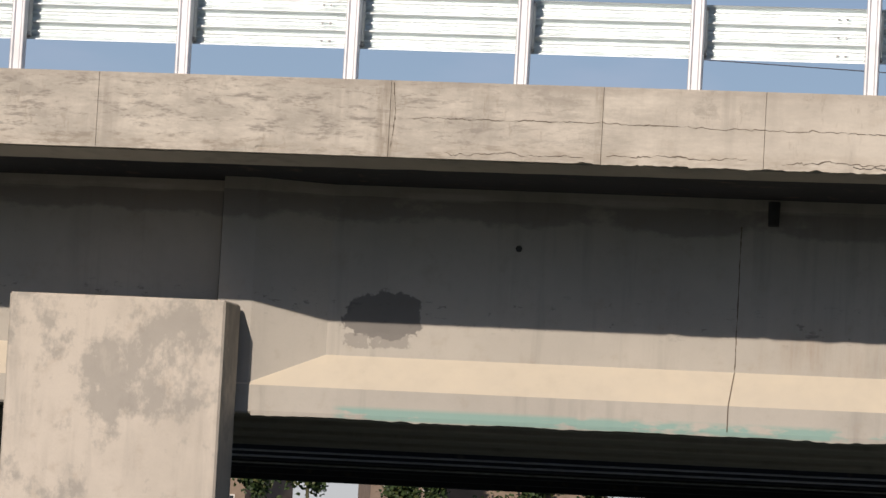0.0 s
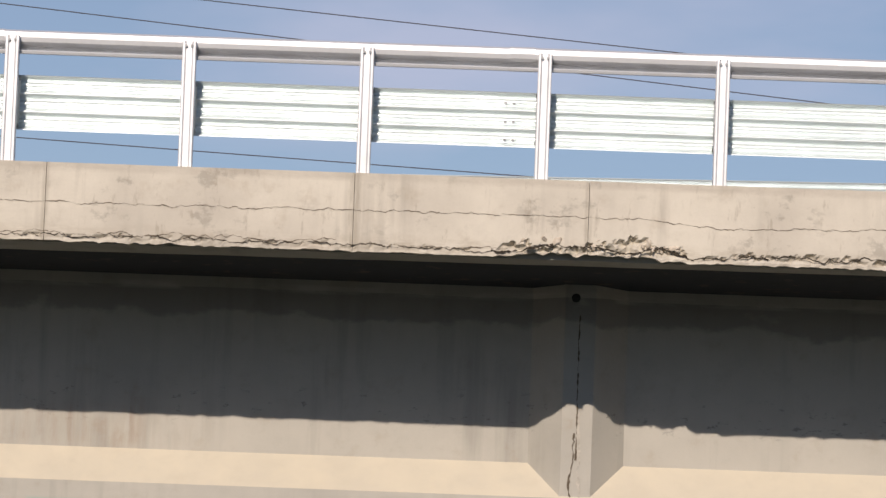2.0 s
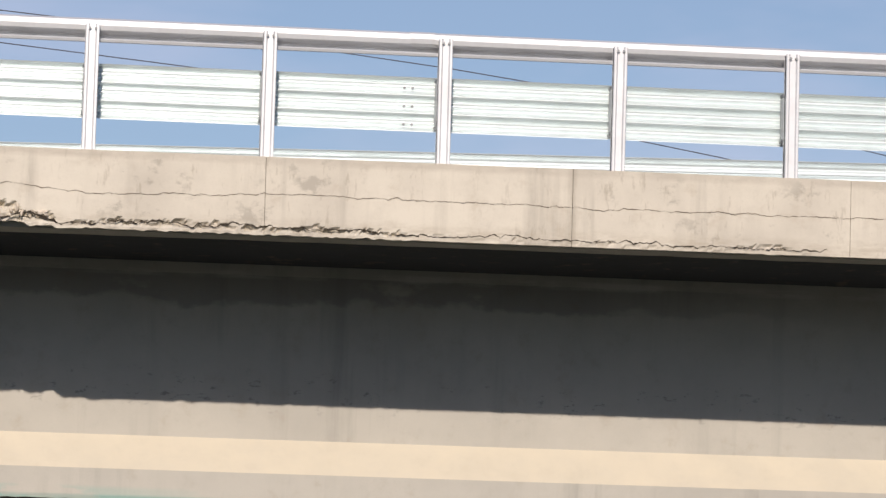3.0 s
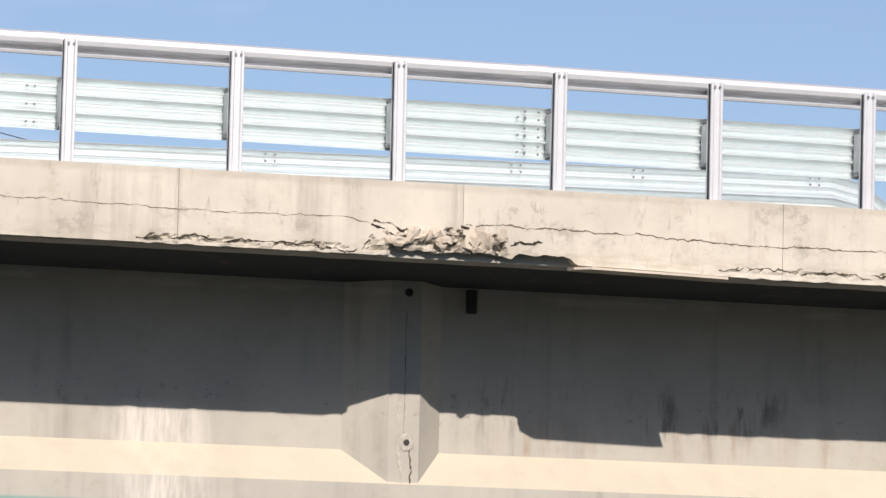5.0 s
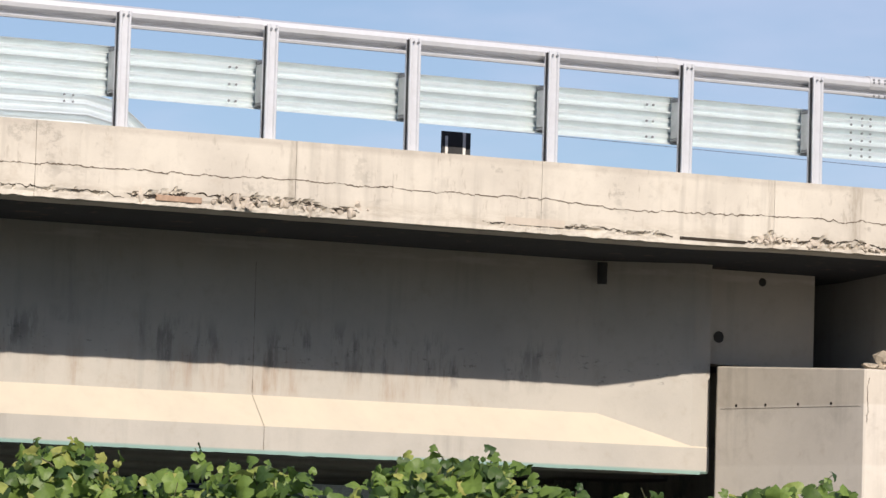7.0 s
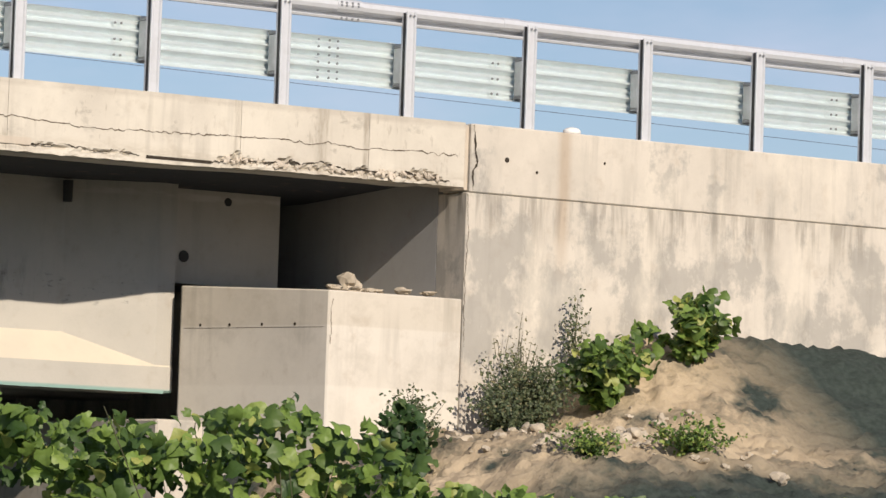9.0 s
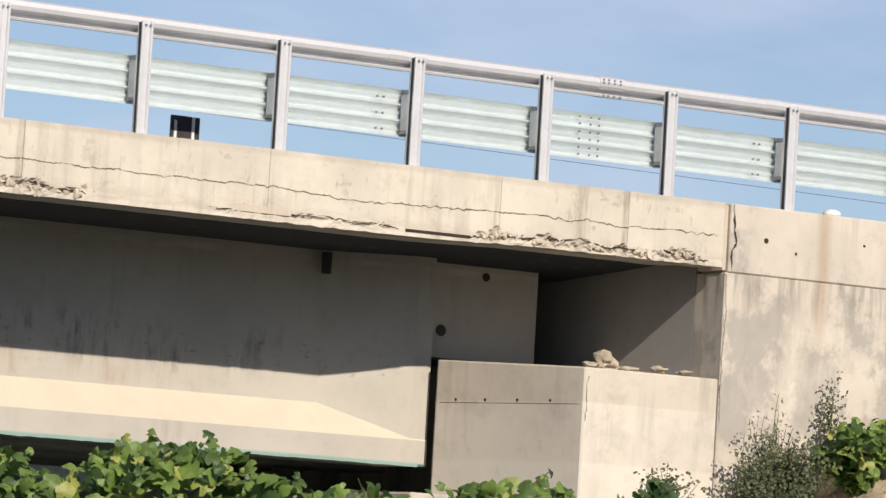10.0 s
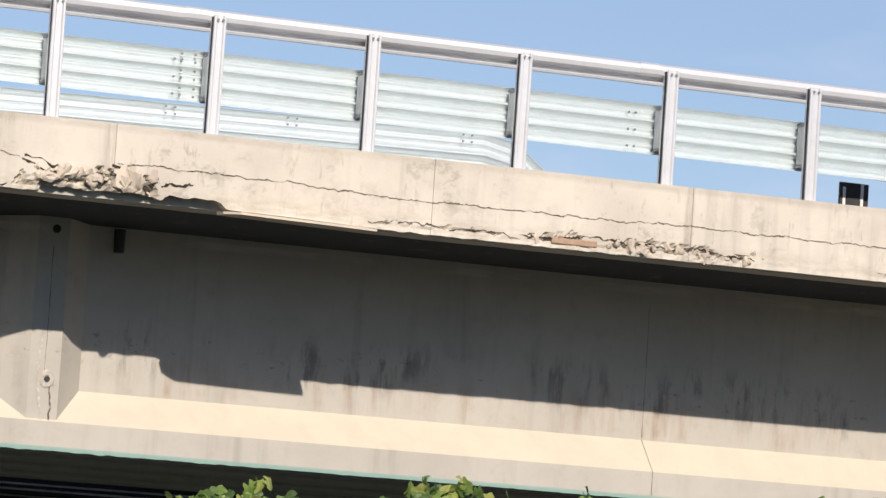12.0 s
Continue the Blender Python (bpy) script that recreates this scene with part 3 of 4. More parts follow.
for pts, width, mat, seed in (([(21.77, -1.75), (21.75, -2.15), (21.79, -2.5), (21.83, -2.82)], 0.045, CHALK, 61), ([(21.86, -2.22), (21.88, -2.5), (21.85, -2.82)], 0.022, HAIR, 62),
                              ([(9.44, -1.75), (9.42, -2.2), (9.45, -2.82)], 0.035, CHALK, 63), ([(9.38, -2.0), (9.36, -2.45), (9.38, -2.82)], 0.02, HAIR, 64)):
    c = crack_line("mortar_seam", pts, width, outer, y=2.2085, wander=0.02, axis="z", seed=seed, material=mat)
    c.matrix_parent_inverse = inv
bm = bmesh.new()
ring = [[(21.835 + r * (1 + 0.3 * noise.noise(Vector((a * 2, r * 9, 3)))) * math.cos(a), yy, -2.19 + r * 1.2 * (1 + 0.35 * noise.noise(Vector((a * 2, 4, r)))) * math.sin(a)) for a in (2 * math.pi * j / 22 for j in range(22))]
        for r, yy in ((0.075, 2.212), (0.06, 2.202), (0.03, 2.204))]
loft(bm, ring, caps=False)
bm.transform(inv)
part("chipped_ring", bm, CHALK, outer)

# ragged grout drips along the lower edge of the outer girder
bm = bmesh.new()
drips = []
for k in range(0, 1716):
    x = -1.25 + k * 0.02
    hang = 0.006 + 0.022 * max(0.0, fbm(x * 1.1, 5.0) + 0.5) * (0.6 + noise.noise(Vector((x * 9, 1, 0)))) * (1 if x < 8 else 0.5)
    drips.append([(x, 2.196, GB + 0.03), (x, 2.204, GB - max(0.003, hang)), (x, 2.25, GB + 0.004)])
loft(bm, drips)
bm.transform(Matrix.Translation((-16, -2.7, -GB)))
part("grout_edge", bm, GIRDER, outer)

# the second, parallel carriageway behind, of which only the dark underside shows
twin = tagged(empty("twin_bridge", 10, 18, -0.1), "dark underside of a parallel concrete bridge behind", "bridge", kind="structure")
inv = Matrix.Translation((-10, -18, 0.1))
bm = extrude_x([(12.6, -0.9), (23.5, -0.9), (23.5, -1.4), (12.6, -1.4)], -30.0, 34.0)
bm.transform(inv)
part("slab", bm, SLAB_SHADE, twin)
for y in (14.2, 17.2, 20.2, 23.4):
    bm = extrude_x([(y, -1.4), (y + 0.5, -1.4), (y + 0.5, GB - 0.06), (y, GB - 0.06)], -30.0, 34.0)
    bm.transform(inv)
    part("beam", bm, SLAB_SHADE, twin)

# thin pale tubes added to stand for the beams' light lower edges
for y, z in ((14.12, -2.80), (14.12, -2.865), (17.1, -2.86)):
    bm = tube(bmesh.new(), [(-30, y, z), (2, y, z), (34, y, z)], 0.013, sides=6)
    bm.transform(inv)
    part("pale_edge", bm, GALV_DULL, twin)

PALE = concrete("pale concrete", (0.62, 0.575, 0.50), (0.45, 0.415, 0.36), 0.5, 0.5, extra=seat_stains)
# ---- abutment and wing wall ----
SX, WX, ST = 33.575, 35.19, -1.72           # seat face, back wall, seat top
abut = tagged(empty("abutment", 35, 3, -6), "sunlit cream concrete abutment with a bearing ledge", "abutment", kind="structure")
inv = Matrix.Translation((-35, -3, 6))


def abut_part(name, bm, mat=WALL, label=""):
    bm.transform(inv)
    return part(name, bm, mat, abut, label)


FX, FYB = 33.08, 1.96                        # inner corner of the skewed seat face
plan = [(SX, -0.06), (WX - 0.004, -0.06), (WX - 0.004, 2.45), (33.375, 2.45), (FX, FYB)]
bm = loft(bmesh.new(), [[(x, y, -8.0) for x, y in plan], [(x, y, ST - 0.09 + 0.035 * y) for x, y in plan]])


def on_face(f, z, out=0.0):
    """A point on the skewed face: f from its outer to its inner corner."""
    n = Vector((-(FYB + 0.06), FX - SX, 0)).normalized()
    return Vector((SX + (FX - SX) * f, -0.06 + (FYB + 0.06) * f, z)) + n * out


bmesh.ops.bevel(bm, geom=[e for e in bm.edges], offset=0.015, segments=1, affect="EDGES")
abut_part("seat", bm, PALE)
abut_part("inner_seat", boxed(SX + 0.6, WX - 0.004, 2.46, 10.0, -8.0, -1.69))
abut_part("plinth", boxed(SX - 0.95, SX + 0.5, 1.6, 10.0, -8.0, -3.13, bevel=0.02))
# smoother and greyer than the wall, darkened further to carry the recess's shade
BACK_SHADED = concrete("grey concrete", (0.36, 0.355, 0.345), (0.28, 0.275, 0.265), 0.2, 0.5)
abut_part("back_wall", boxed(WX, WX + 0.5, 0.452, 10.0, ST - 0.1, -0.30), BACK_SHADED)
abut_part("wing_wall", boxed(WX, XR, -0.075, 0.45, -8.0, -0.72, bevel=0.012))
bm = boxed(WX + 0.02, XR, -0.09, 0.40, -0.72, FT, bevel=0.012)
abut_part("parapet", bm)
bm = boxed(XJ + 0.02, WX + 0.10, -0.04, 0.40, -0.70, FT - 0.02)
abut_part("joint_filler", bm, BROKEN)
c = crack_line("crack", [(35.24, -0.03), (35.25, -0.2), (35.30, -0.42), (35.23, -0.52), (35.26, -0.70)], 0.03, abut, y=-0.094, wander=0.02, axis="z", seed=7)
c.matrix_parent_inverse = inv
for pts, axis, width in (([(35.2, -0.74), (35.22, -1.2), (35.19, -1.75), (35.2, -2.3)], "z", 0.008), ([(33.62, -1.9), (33.6, -2.1), (33.61, -2.35)], "z", 0.010)):
    c = crack_line("crack", pts, width, abut, y=-0.079 if pts[0][0] > 35.19 else -0.064, wander=0.02, axis=axis, seed=pts[0][0], material=HAIR)
    c.matrix_parent_inverse = inv
for f in (0.22, 0.44, 0.66, 0.86):
    bm = bmesh.new()
    c, u = on_face(f, -2.15, 0.004), (on_face(1, 0) - on_face(0, 0)).normalized()
    loft(bm, [[c + u * (0.016 * math.cos(a)) + Vector((0, 0, 0.016 * math.sin(a))) - (on_face(0, 0, d) - on_face(0, 0)) for a in (2 * math.pi * j / 9 for j in range(9))] for d in (0, 0.01)])
    abut_part("tie_hole", bm, CRACK)
bm = loft(bmesh.new(), [[on_face(f, z, o) for o, z in ((0.003, -2.184), (-0.01, -2.184), (-0.01, -2.18), (0.003, -2.18))] for f in (0.03, 0.97)])
abut_part("joint_line", bm, HAIR)
for x, z, r in ((35.66, -0.36, 0.028), (36.04, -0.46, 0.016), (36.9, -0.30, 0.014)):
    abut_part("tie_hole", disc(bmesh.new(), (x, -0.096, z), r, 0.01, sides=9), CRACK)
abut_part("fill", boxed(WX + 0.5, XR, 0.45, 10.2, -8.0, -0.06), SOIL)

# ---- pier at the other end ----
pier = tagged(empty("pier", -3, 5, -10), "cream concrete pier wall beside the girder end", "bridge pier", kind="structure")
for name, ends in (("cheek_wall", (-3.4, -1.38, 1.57, 2.14, -10.0, -1.86)), ("pier_wall", (-5.2, -3.9, 2.16, 10.0, -10.0, -2.86))):
    bm = boxed(*ends, bevel=0.02)
    bm.transform(Matrix.Translation((3, -5, 10)))
    part(name, bm, WALL, pier)

# next span beyond the pier
girder(0, [(XL, GW), (-1.70, GW)], "cream concrete girder of the next span")

# ---- guardrail ----
rail = tagged(empty("guardrail", 16, 0, 0), "galvanised steel bridge guardrail with triple-wave beams and a top rail", "guardrail")
RI = Matrix.Translation((-16, 0, 0))


def rail_part(name, bm, mat, label="", smooth=False):
    bm.transform(RI)
    return part(name, bm, mat, rail, label, smooth)


def post_mesh():
    # a C-shaped steel post, open on one side with turned-in lips, its front drawn in along the middle
    t, w, d, h, lip = 0.007, 0.058, 0.105, 1.06, 0.026
    outline = [(-w, lip), (-w, 0.004), (-w + 0.006, 0), (-w + 0.022, 0), (-w + 0.034, 0.014), (w - 0.034, 0.014), (w - 0.022, 0), (w - 0.006, 0), (w, 0.004),
               (w, d), (-w, d), (-w, d - lip), (-w + t, d - lip), (-w + t, d - t), (w - t, d - t), (w - t, 0.020), (-w + 0.030, 0.020), (-w + 0.020, t), (-w + t, t), (-w + t, lip)]
    bm = loft(bmesh.new(), [[(x, y, z) for x, y in outline] for z in (-0.02, h)])
    me = bpy.data.meshes.new("post")
    bmesh.ops.recalc_face_normals(bm, faces=bm.faces)
    bm.to_mesh(me)
    bm.free()
    me.materials.append(GALV)
    return me


def spacer_mesh():
    bm = boxed(-0.062, 0.062, 0.106, 0.235, 0.33, 0.70, bevel=0.012)
    me = bpy.data.meshes.new("spacer")
    bm.to_mesh(me)
    bm.free()
    me.materials.append(GALV_DULL)
    return me


def cap_mesh():
    bm = boxed(-0.066, 0.066, 0.107, 0.24, -0.02, 0.02, bevel=0.012)
    me = bpy.data.meshes.new("spacer_cap")
    bm.to_mesh(me)
    bm.free()
    me.materials.append(BOLT)
    return me


def bolt_mesh():
    bm = disc(bmesh.new(), (0, 0, 0), 0.012, 0.012, sides=8)
    me = bpy.data.meshes.new("bolt")
    bmesh.ops.recalc_face_normals(bm, faces=bm.faces)
    bm.to_mesh(me)
    bm.free()
    me.materials.append(BOLT)
    return me


# black sheet filling the post's slot, in place of the shade inside
def slot_shade_mesh():
    bm = boxed(-0.0572, -0.050, 0.028, 0.077, -0.01, 1.05)
    me = bpy.data.meshes.new("slot_strip")
    bm.to_mesh(me)
    bm.free()
    me.materials.append(BLACK)
    return me


SLOT_SHADE = slot_shade_mesh()
POST, SPACER, CAP, BOLTM = post_mesh(), spacer_mesh(), cap_mesh(), bolt_mesh()
FIRST, LAST = -21, 33
for i in range(FIRST, LAST + 1):
    m = Matrix.Translation((1.5 * i - 16, 0, 0)) @ Matrix.Rotation(radians(random.uniform(-0.25, 0.25)), 4, "Y")
    po = share("post", POST, rail, m)
    share("slot_strip", SLOT_SHADE, po, Matrix.Identity(4))
    sp = share("spacer", SPACER, rail, m)
    for z in (0.315, 0.715):
        share("spacer_cap", CAP, sp, Matrix.Translation((0, 0, z)))
    for dx in (-0.025, 0.025):
        share("bolt", BOLTM, rail, m @ Matrix.Translation((dx, -0.011, 1.02)))


def wave(z0, z1, waves, y, amp, thick=0.006, n=84):
    # broad waves, each crest and trough drawn flat, with short steep sides
    out = []
    for k in range(n + 1):
        c1, c2 = math.cos(2 * math.pi * waves * k / n), math.cos(4 * math.pi * waves * k / n)
        out.append((y - amp * (0.5 * c1 + 0.55 * math.tanh(1.2 * c2) / math.tanh(1.2)), z0 + (z1 - z0) * k / n))
    return out + [(yy + thick, zz) for yy, zz in reversed(out)]


TRI = wave(0.285, 0.752, 3, 0.285, 0.046)
def oval(y, z, ry, rz, n=20):
    return [(y + ry * math.copysign(abs(math.cos(a)) ** 0.8, math.cos(a)), z + rz * math.copysign(abs(math.sin(a)) ** 0.7, math.sin(a))) for a in (2 * math.pi * k / n for k in range(n))]


# the top rail: an open section, rounded above, drawn in along its middle, with a lip below
TOP = [(0.100, 0.918), (0.094, 0.938), (0.106, 0.950), (0.225, 0.950), (0.238, 0.960), (0.235, 0.996), (0.125, 1.000), (0.100, 1.018), (0.092, 1.058),
       (0.104, 1.102), (0.145, 1.124), (0.205, 1.127), (0.250, 1.105), (0.258, 1.02), (0.250, 0.94), (0.19, 0.925)]
for k, i in enumerate(range(FIRST, LAST + 1, 3)):
    x0, x1 = 1.5 * i - 0.20, min(1.5 * (i + 3) - 0.20, 1.5 * LAST + 0.3)
    lap = 0.006 * (k % 2)
    rail_part("beam", extrude_x([(y + lap, z) for y, z in TRI], x0 - 0.16, x1), GALV_BEAM)
    rail_part("top_rail", extrude_x(TOP, x0, x1 - 0.004), GALV)
    rail_part("splice_sleeve", extrude_x([(y + (0.004 if y > 0.15 else -0.004), z + (0.004 if z > 1 else -0.002)) for y, z in TOP], x0 - 0.10, x0 + 0.12), GALV)
    for dz in (0.345, 0.50, 0.66):
        for dx in (-0.12, -0.05):
            share("bolt", BOLTM, rail, Matrix.Translation((x0 + dx - 16, 0.244, dz)))

# joints where a length was replaced: lapped plates with rows of bolts
for x0 in (22.35, 33.64):
    rail_part("splice_plate", extrude_x([(y - 0.006, z) for y, z in TRI], x0 - 0.15, x0 + 0.16), GALV_BEAM)
    for dz in (0.33, 0.40, 0.485, 0.56, 0.64, 0.71):
        for dx in (-0.11, 0.02, 0.12):
            share("bolt", BOLTM, rail, Matrix.Translation((x0 + dx - 16, 0.222, dz)))
rail_part("splice_sleeve", extrude_x([(y + (0.007 if y > 0.15 else -0.007), z + (0.007 if z > 1 else -0.004)) for y, z in TOP], 33.66, 33.96), GALV)
for x in (33.70, 33.76, 33.83, 33.90):
    for y, z in ((0.08, 1.06), (0.083, 1.09), (0.080, 0.93)):
        share("bolt", BOLTM, rail, Matrix.Translation((x - 16, y, z)))

# second rail, of the far side of the road, running slightly uphill and dipping down at its end
far_rail = tagged(empty("far_guardrail", 12, 6, 0), "galvanised steel guardrail on the far side of the road", "guardrail")


def fr_z(x):
    return 0.0165 * (x - 13.0)


prof = wave(0.30, 0.77, 2, 6.0, 0.045)
bm = loft(bmesh.new(), [[(x, y, z + fr_z(x) + drop) for y, z in prof] for x, drop in ((XL, 0), (-5, 0), (27.7, 0), (28.05, -0.08), (28.75, -0.62))])
bm.transform(Matrix.Translation((-12, -6, 0)))
part("beam", bm, GALV_BEAM, far_rail)
for k in range(40):
    x = -31 + 1.5 * k
    bm = boxed(x - 0.05, x + 0.05, 6.06, 6.16, -0.02, 0.72 + fr_z(x))
    bm.transform(Matrix.Translation((-12, -6, 0)))
    part("post", bm, GALV_DULL, far_rail)

for x in (21.52, 24.15, 25.49, 27.47):
    for dx in (-0.05, 0.05):
        for z in (0.66, 0.73):
            share("bolt", BOLTM, far_rail, Matrix.Translation((x + dx - 12, -0.068, z + fr_z(x))))

# ---- small things on and behind the bridge ----
board = tagged(empty("marker_board", 29.76, 1.5, -0.02), "dark marker boards with a pale edge behind the guardrail", "road marker")
for name, x0, x1, y0, mat in [("frame", -0.17, -0.14, 0.0, BLACK), ("pale_strip", -0.135, -0.105, 0.004, WHITE), ("board", -0.10, 0.055, 0.0, BLACK),
                              ("edge_strip", 0.06, 0.09, 0.0, WHITE), ("side_board", 0.095, 0.155, 0.02, BLACK)]:
    part(name, boxed(x0, x1, y0, y0 + 0.03, 0.0, 0.355 if name == "pale_strip" else 0.405), mat, board)
part("frame_top", boxed(-0.139, -0.101, 0.0, 0.03, 0.36, 0.405), BLACK, board)

bm = bmesh.new()
bmesh.ops.create_uvsphere(bm, u_segments=16, v_segments=10, radius=1)
for v in bm.verts:
    v.co = Vector((v.co.x * 0.10, v.co.y * 0.09, max(-0.5, v.co.z) * 0.05))
cap = link_mesh("road_marker", bm, WHITE, smooth=True)
cap.location = (36.62, 0.12, 0.015)
tagged(cap, "small rounded white road marker standing on the concrete parapet", "marker")

pipe = tagged(empty("drain_pipe", 31.95, 2.40, -0.72), "short dark drain pipe under the deck", "drain pipe")
part("stub", tube(bmesh.new(), [(0, 0, 0), (0, 0, -0.22)], 0.055, 0.05, 12), BLACK, pipe)
tagged(pipe, "short dark drain pipe under the deck", "drain pipe", group="drain pipes")
for x in (3.42, 22.51):
    copy_thing(pipe, Matrix.Translation((x, 2.40, -0.72)))

part("slot", boxed(31.38, 32.12, FY - 0.004, FY + 0.01, -0.672, -0.640), CRACK, edge_beam)
part("brick", boxed(25.82, 26.28, FY - 0.006, FY + 0.06, -0.672, -0.615, bevel=0.006), RUST, edge_beam, "exposed reddish brick")
part("patch", boxed(29.45, 30.10, FY - 0.004, FY + 0.02, -0.645, -0.575), BROKEN, edge_beam)


def lump(r, seed, rough=0.35):
    bm = bmesh.new()
    bmesh.ops.create_icosphere(bm, subdivisions=2, radius=r)
    for v in bm.verts:
        v.co *= 1 + rough * (noise.noise(v.co * (1.3 / r) + Vector((seed, 0, 0))) + 0.4 * noise.noise(v.co * (3.1 / r) + Vector((0, seed, 0))))
        v.co.z *= 0.75
    return bm


def mesh_of(name, bm, mat, smooth=False):
    me = bpy.data.meshes.new(name)
    bmesh.ops.recalc_face_normals(bm, faces=bm.faces)
    bm.to_mesh(me)
    bm.free()
    me.materials.append(mat)
    if smooth:
        me.polygons.foreach_set("use_smooth", [True] * len(me.polygons))
    return me


rng = random.Random(4)
CHUNKS = [mesh_of("chunk", lump(0.026, k, 0.6), BROKEN) for k in range(5)]
for a, b, n, zlo, zhi in [(8.8, 10.2, 26, -0.58, -0.50), (20.75, 21.95, 34, -0.575, -0.46), (25.6, 28.0, 44, -0.66, -0.60), (32.2, 34.9, 46, -0.635, -0.60), (18.8, 20.6, 16, -0.64, -0.62)]:
    for k in range(n):
        x = rng.uniform(a, b)
        if 25.72 < x < 26.36:
            continue
        q = rng.uniform(0.5, 1.4) * (1.35 if a > 25 else 2.1 if a > 20.7 else 1.0)
        m = Matrix.Translation((x, FY + rng.uniform(0.005, 0.035), rng.uniform(zlo, zhi))) @ Euler([rng.uniform(0, 6) for _ in range(3)]).to_matrix().to_4x4() @ Matrix.Diagonal((q * rng.uniform(0.8, 1.8), q, q, 1))
        share("chunk", CHUNKS[k % 5], edge_beam, m)

RUBBLE = [mesh_of("rubble_stone", lump(0.09, 20 + k, 0.75), STONE) for k in range(4)]
for k in range(16):
    q = rng.uniform(0.3, 1.0)
    ob = new("rubble_stone", RUBBLE[k % 4])
    ob.matrix_world = Matrix.Translation((rng.uniform(33.85, 35.0), rng.uniform(0.12, 0.75), ST - 0.06 + 0.03 * q)) @ Euler((0, 0, rng.uniform(0, 6))).to_matrix().to_4x4() @ Matrix.Diagonal((q * rng.uniform(1, 2.0), q, q * 0.55, 1))
    tagged(ob, "broken piece of pale concrete lying on the ledge", "rubble", group="rubble on the ledge")
big = new("rubble_stone", RUBBLE[1])
big.matrix_world = Matrix.Translation((34.15, 0.45, ST + 0.02)) @ Matrix.Diagonal((1.25, 1.0, 1.5, 1))
tagged(big, "large broken lump of concrete on the ledge", "rubble", group="rubble on the ledge")
for k in range(230):
    q = rng.uniform(0.12, 0.5) if k % 5 else rng.uniform(0.5, 1.0)
    x, y = 35.3 + rng.gauss(0, 0.75), -2.3 + rng.gauss(0, 0.7)
    ob = new("stone", RUBBLE[k % 4])
    ob.matrix_world = Matrix.Translation((x, y, ground_z(x, y) + 0.03 * q)) @ Euler((rng.uniform(-0.3, 0.3), 0, rng.uniform(0, 6))).to_matrix().to_4x4() @ Matrix.Diagonal((q * rng.uniform(0.9, 1.5), q, q, 1))
    tagged(ob, "pale loose stone on the dry earth bank", "stone", group="stones on the bank")


def cable(pts, thick=0.012):
    bm = tube(bmesh.new(), pts, thick, sides=5)
    tagged(link_mesh("power_cable", bm, CABLE), "thin dark overhead power cable against the sky", "cable", group="overhead cables")


for z0, slope, x0 in ((10.72, -0.0765, -30), (10.13, -0.0865, -30), (7.35, -0.041, -30)):
    cable([(x, 60, z0 + slope * x - 0.004 * max(0, x - 16) ** 2) for x in range(x0, 46, 3)])
cable([(x, 60, 7.53 - 0.0095 * (x - 69)) for x in range(52, 130, 6)], 0.007)


# ---- plants ----
def leaf_mesh(name, lobes, size, mat, fold=0.18):
    """One leaf: a lobed outline round a midrib, folded and curled."""
    bm = bmesh.new()
    n = 16
    inner, rim = [], []
    for k in range(n):
        a = 2 * math.pi * k / n
        r = 0.66 + 0.34 * abs(math.cos(lobes * a / 2)) ** 0.8 if lobes else 0.45 + 0.55 * abs(math.cos(a)) ** 1.5
        if lobes and abs(a - math.pi) < 0.25:
            r *= 0.5
        for ring, f in ((inner, 0.5), (rim, 1.0)):
            x, y = f * r * math.cos(a) * size * 0.5, f * r * math.sin(a) * size * 0.5
            z = fold * abs(y) - 0.9 * (x * x) / size + 0.03 * size * f * math.sin(5 * a) - 0.25 * f * f * y * y / size
            ring.append(bm.verts.new((x, y, z)))
    c = bm.verts.new((0, 0, -0.015 * size))
    for k in range(n):
        k2 = (k + 1) % n
        bm.faces.new((c, inner[k], inner[k2]))
        bm.faces.new((inner[k], rim[k], rim[k2], inner[k2]))
    return mesh_of(name, bm, mat, True)


def leaf_pose(p, rng, face, scale):
    """Leaves hang with the upper side turned outwards and up."""
    d = (Vector(face) + Vector((rng.gauss(0, 0.75), rng.gauss(0, 0.6), rng.gauss(0, 0.65)))).normalized()
    q = d.to_track_quat("Z", "X")
    return Matrix.Translation(p) @ q.to_matrix().to_4x4() @ Matrix.Rotation(rng.uniform(0, 6.28), 4, "Z") @ Matrix.Diagonal((scale, scale, scale, 1))


def joined(name, items, mat, parent):
    """Many copies of meshes as one mesh: items are (mesh, matrix)."""
    verts, faces = [], []
    for me, m in items:
        b = len(verts)
        verts += [m @ v.co for v in me.vertices]
        faces += [tuple(b + i for i in p.vertices) for p in me.polygons]
    me = bpy.data.meshes.new(name)
    me.from_pydata([tuple(v) for v in verts], [], faces)
    me.materials.append(mat)
    me.polygons.foreach_set("use_smooth", [True] * len(me.polygons))
    ob = new(name, me)
    ob.parent = parent
    ob["kind"] = "stuff"
    return ob


def between(table, x):
    for (a, u), (b, w) in zip(table, table[1:]):
        if a <= x <= b:
            return u + (w - u) * (x - a) / (b - a)
    return table[-1][1] if x > table[-1][0] else table[0][1]


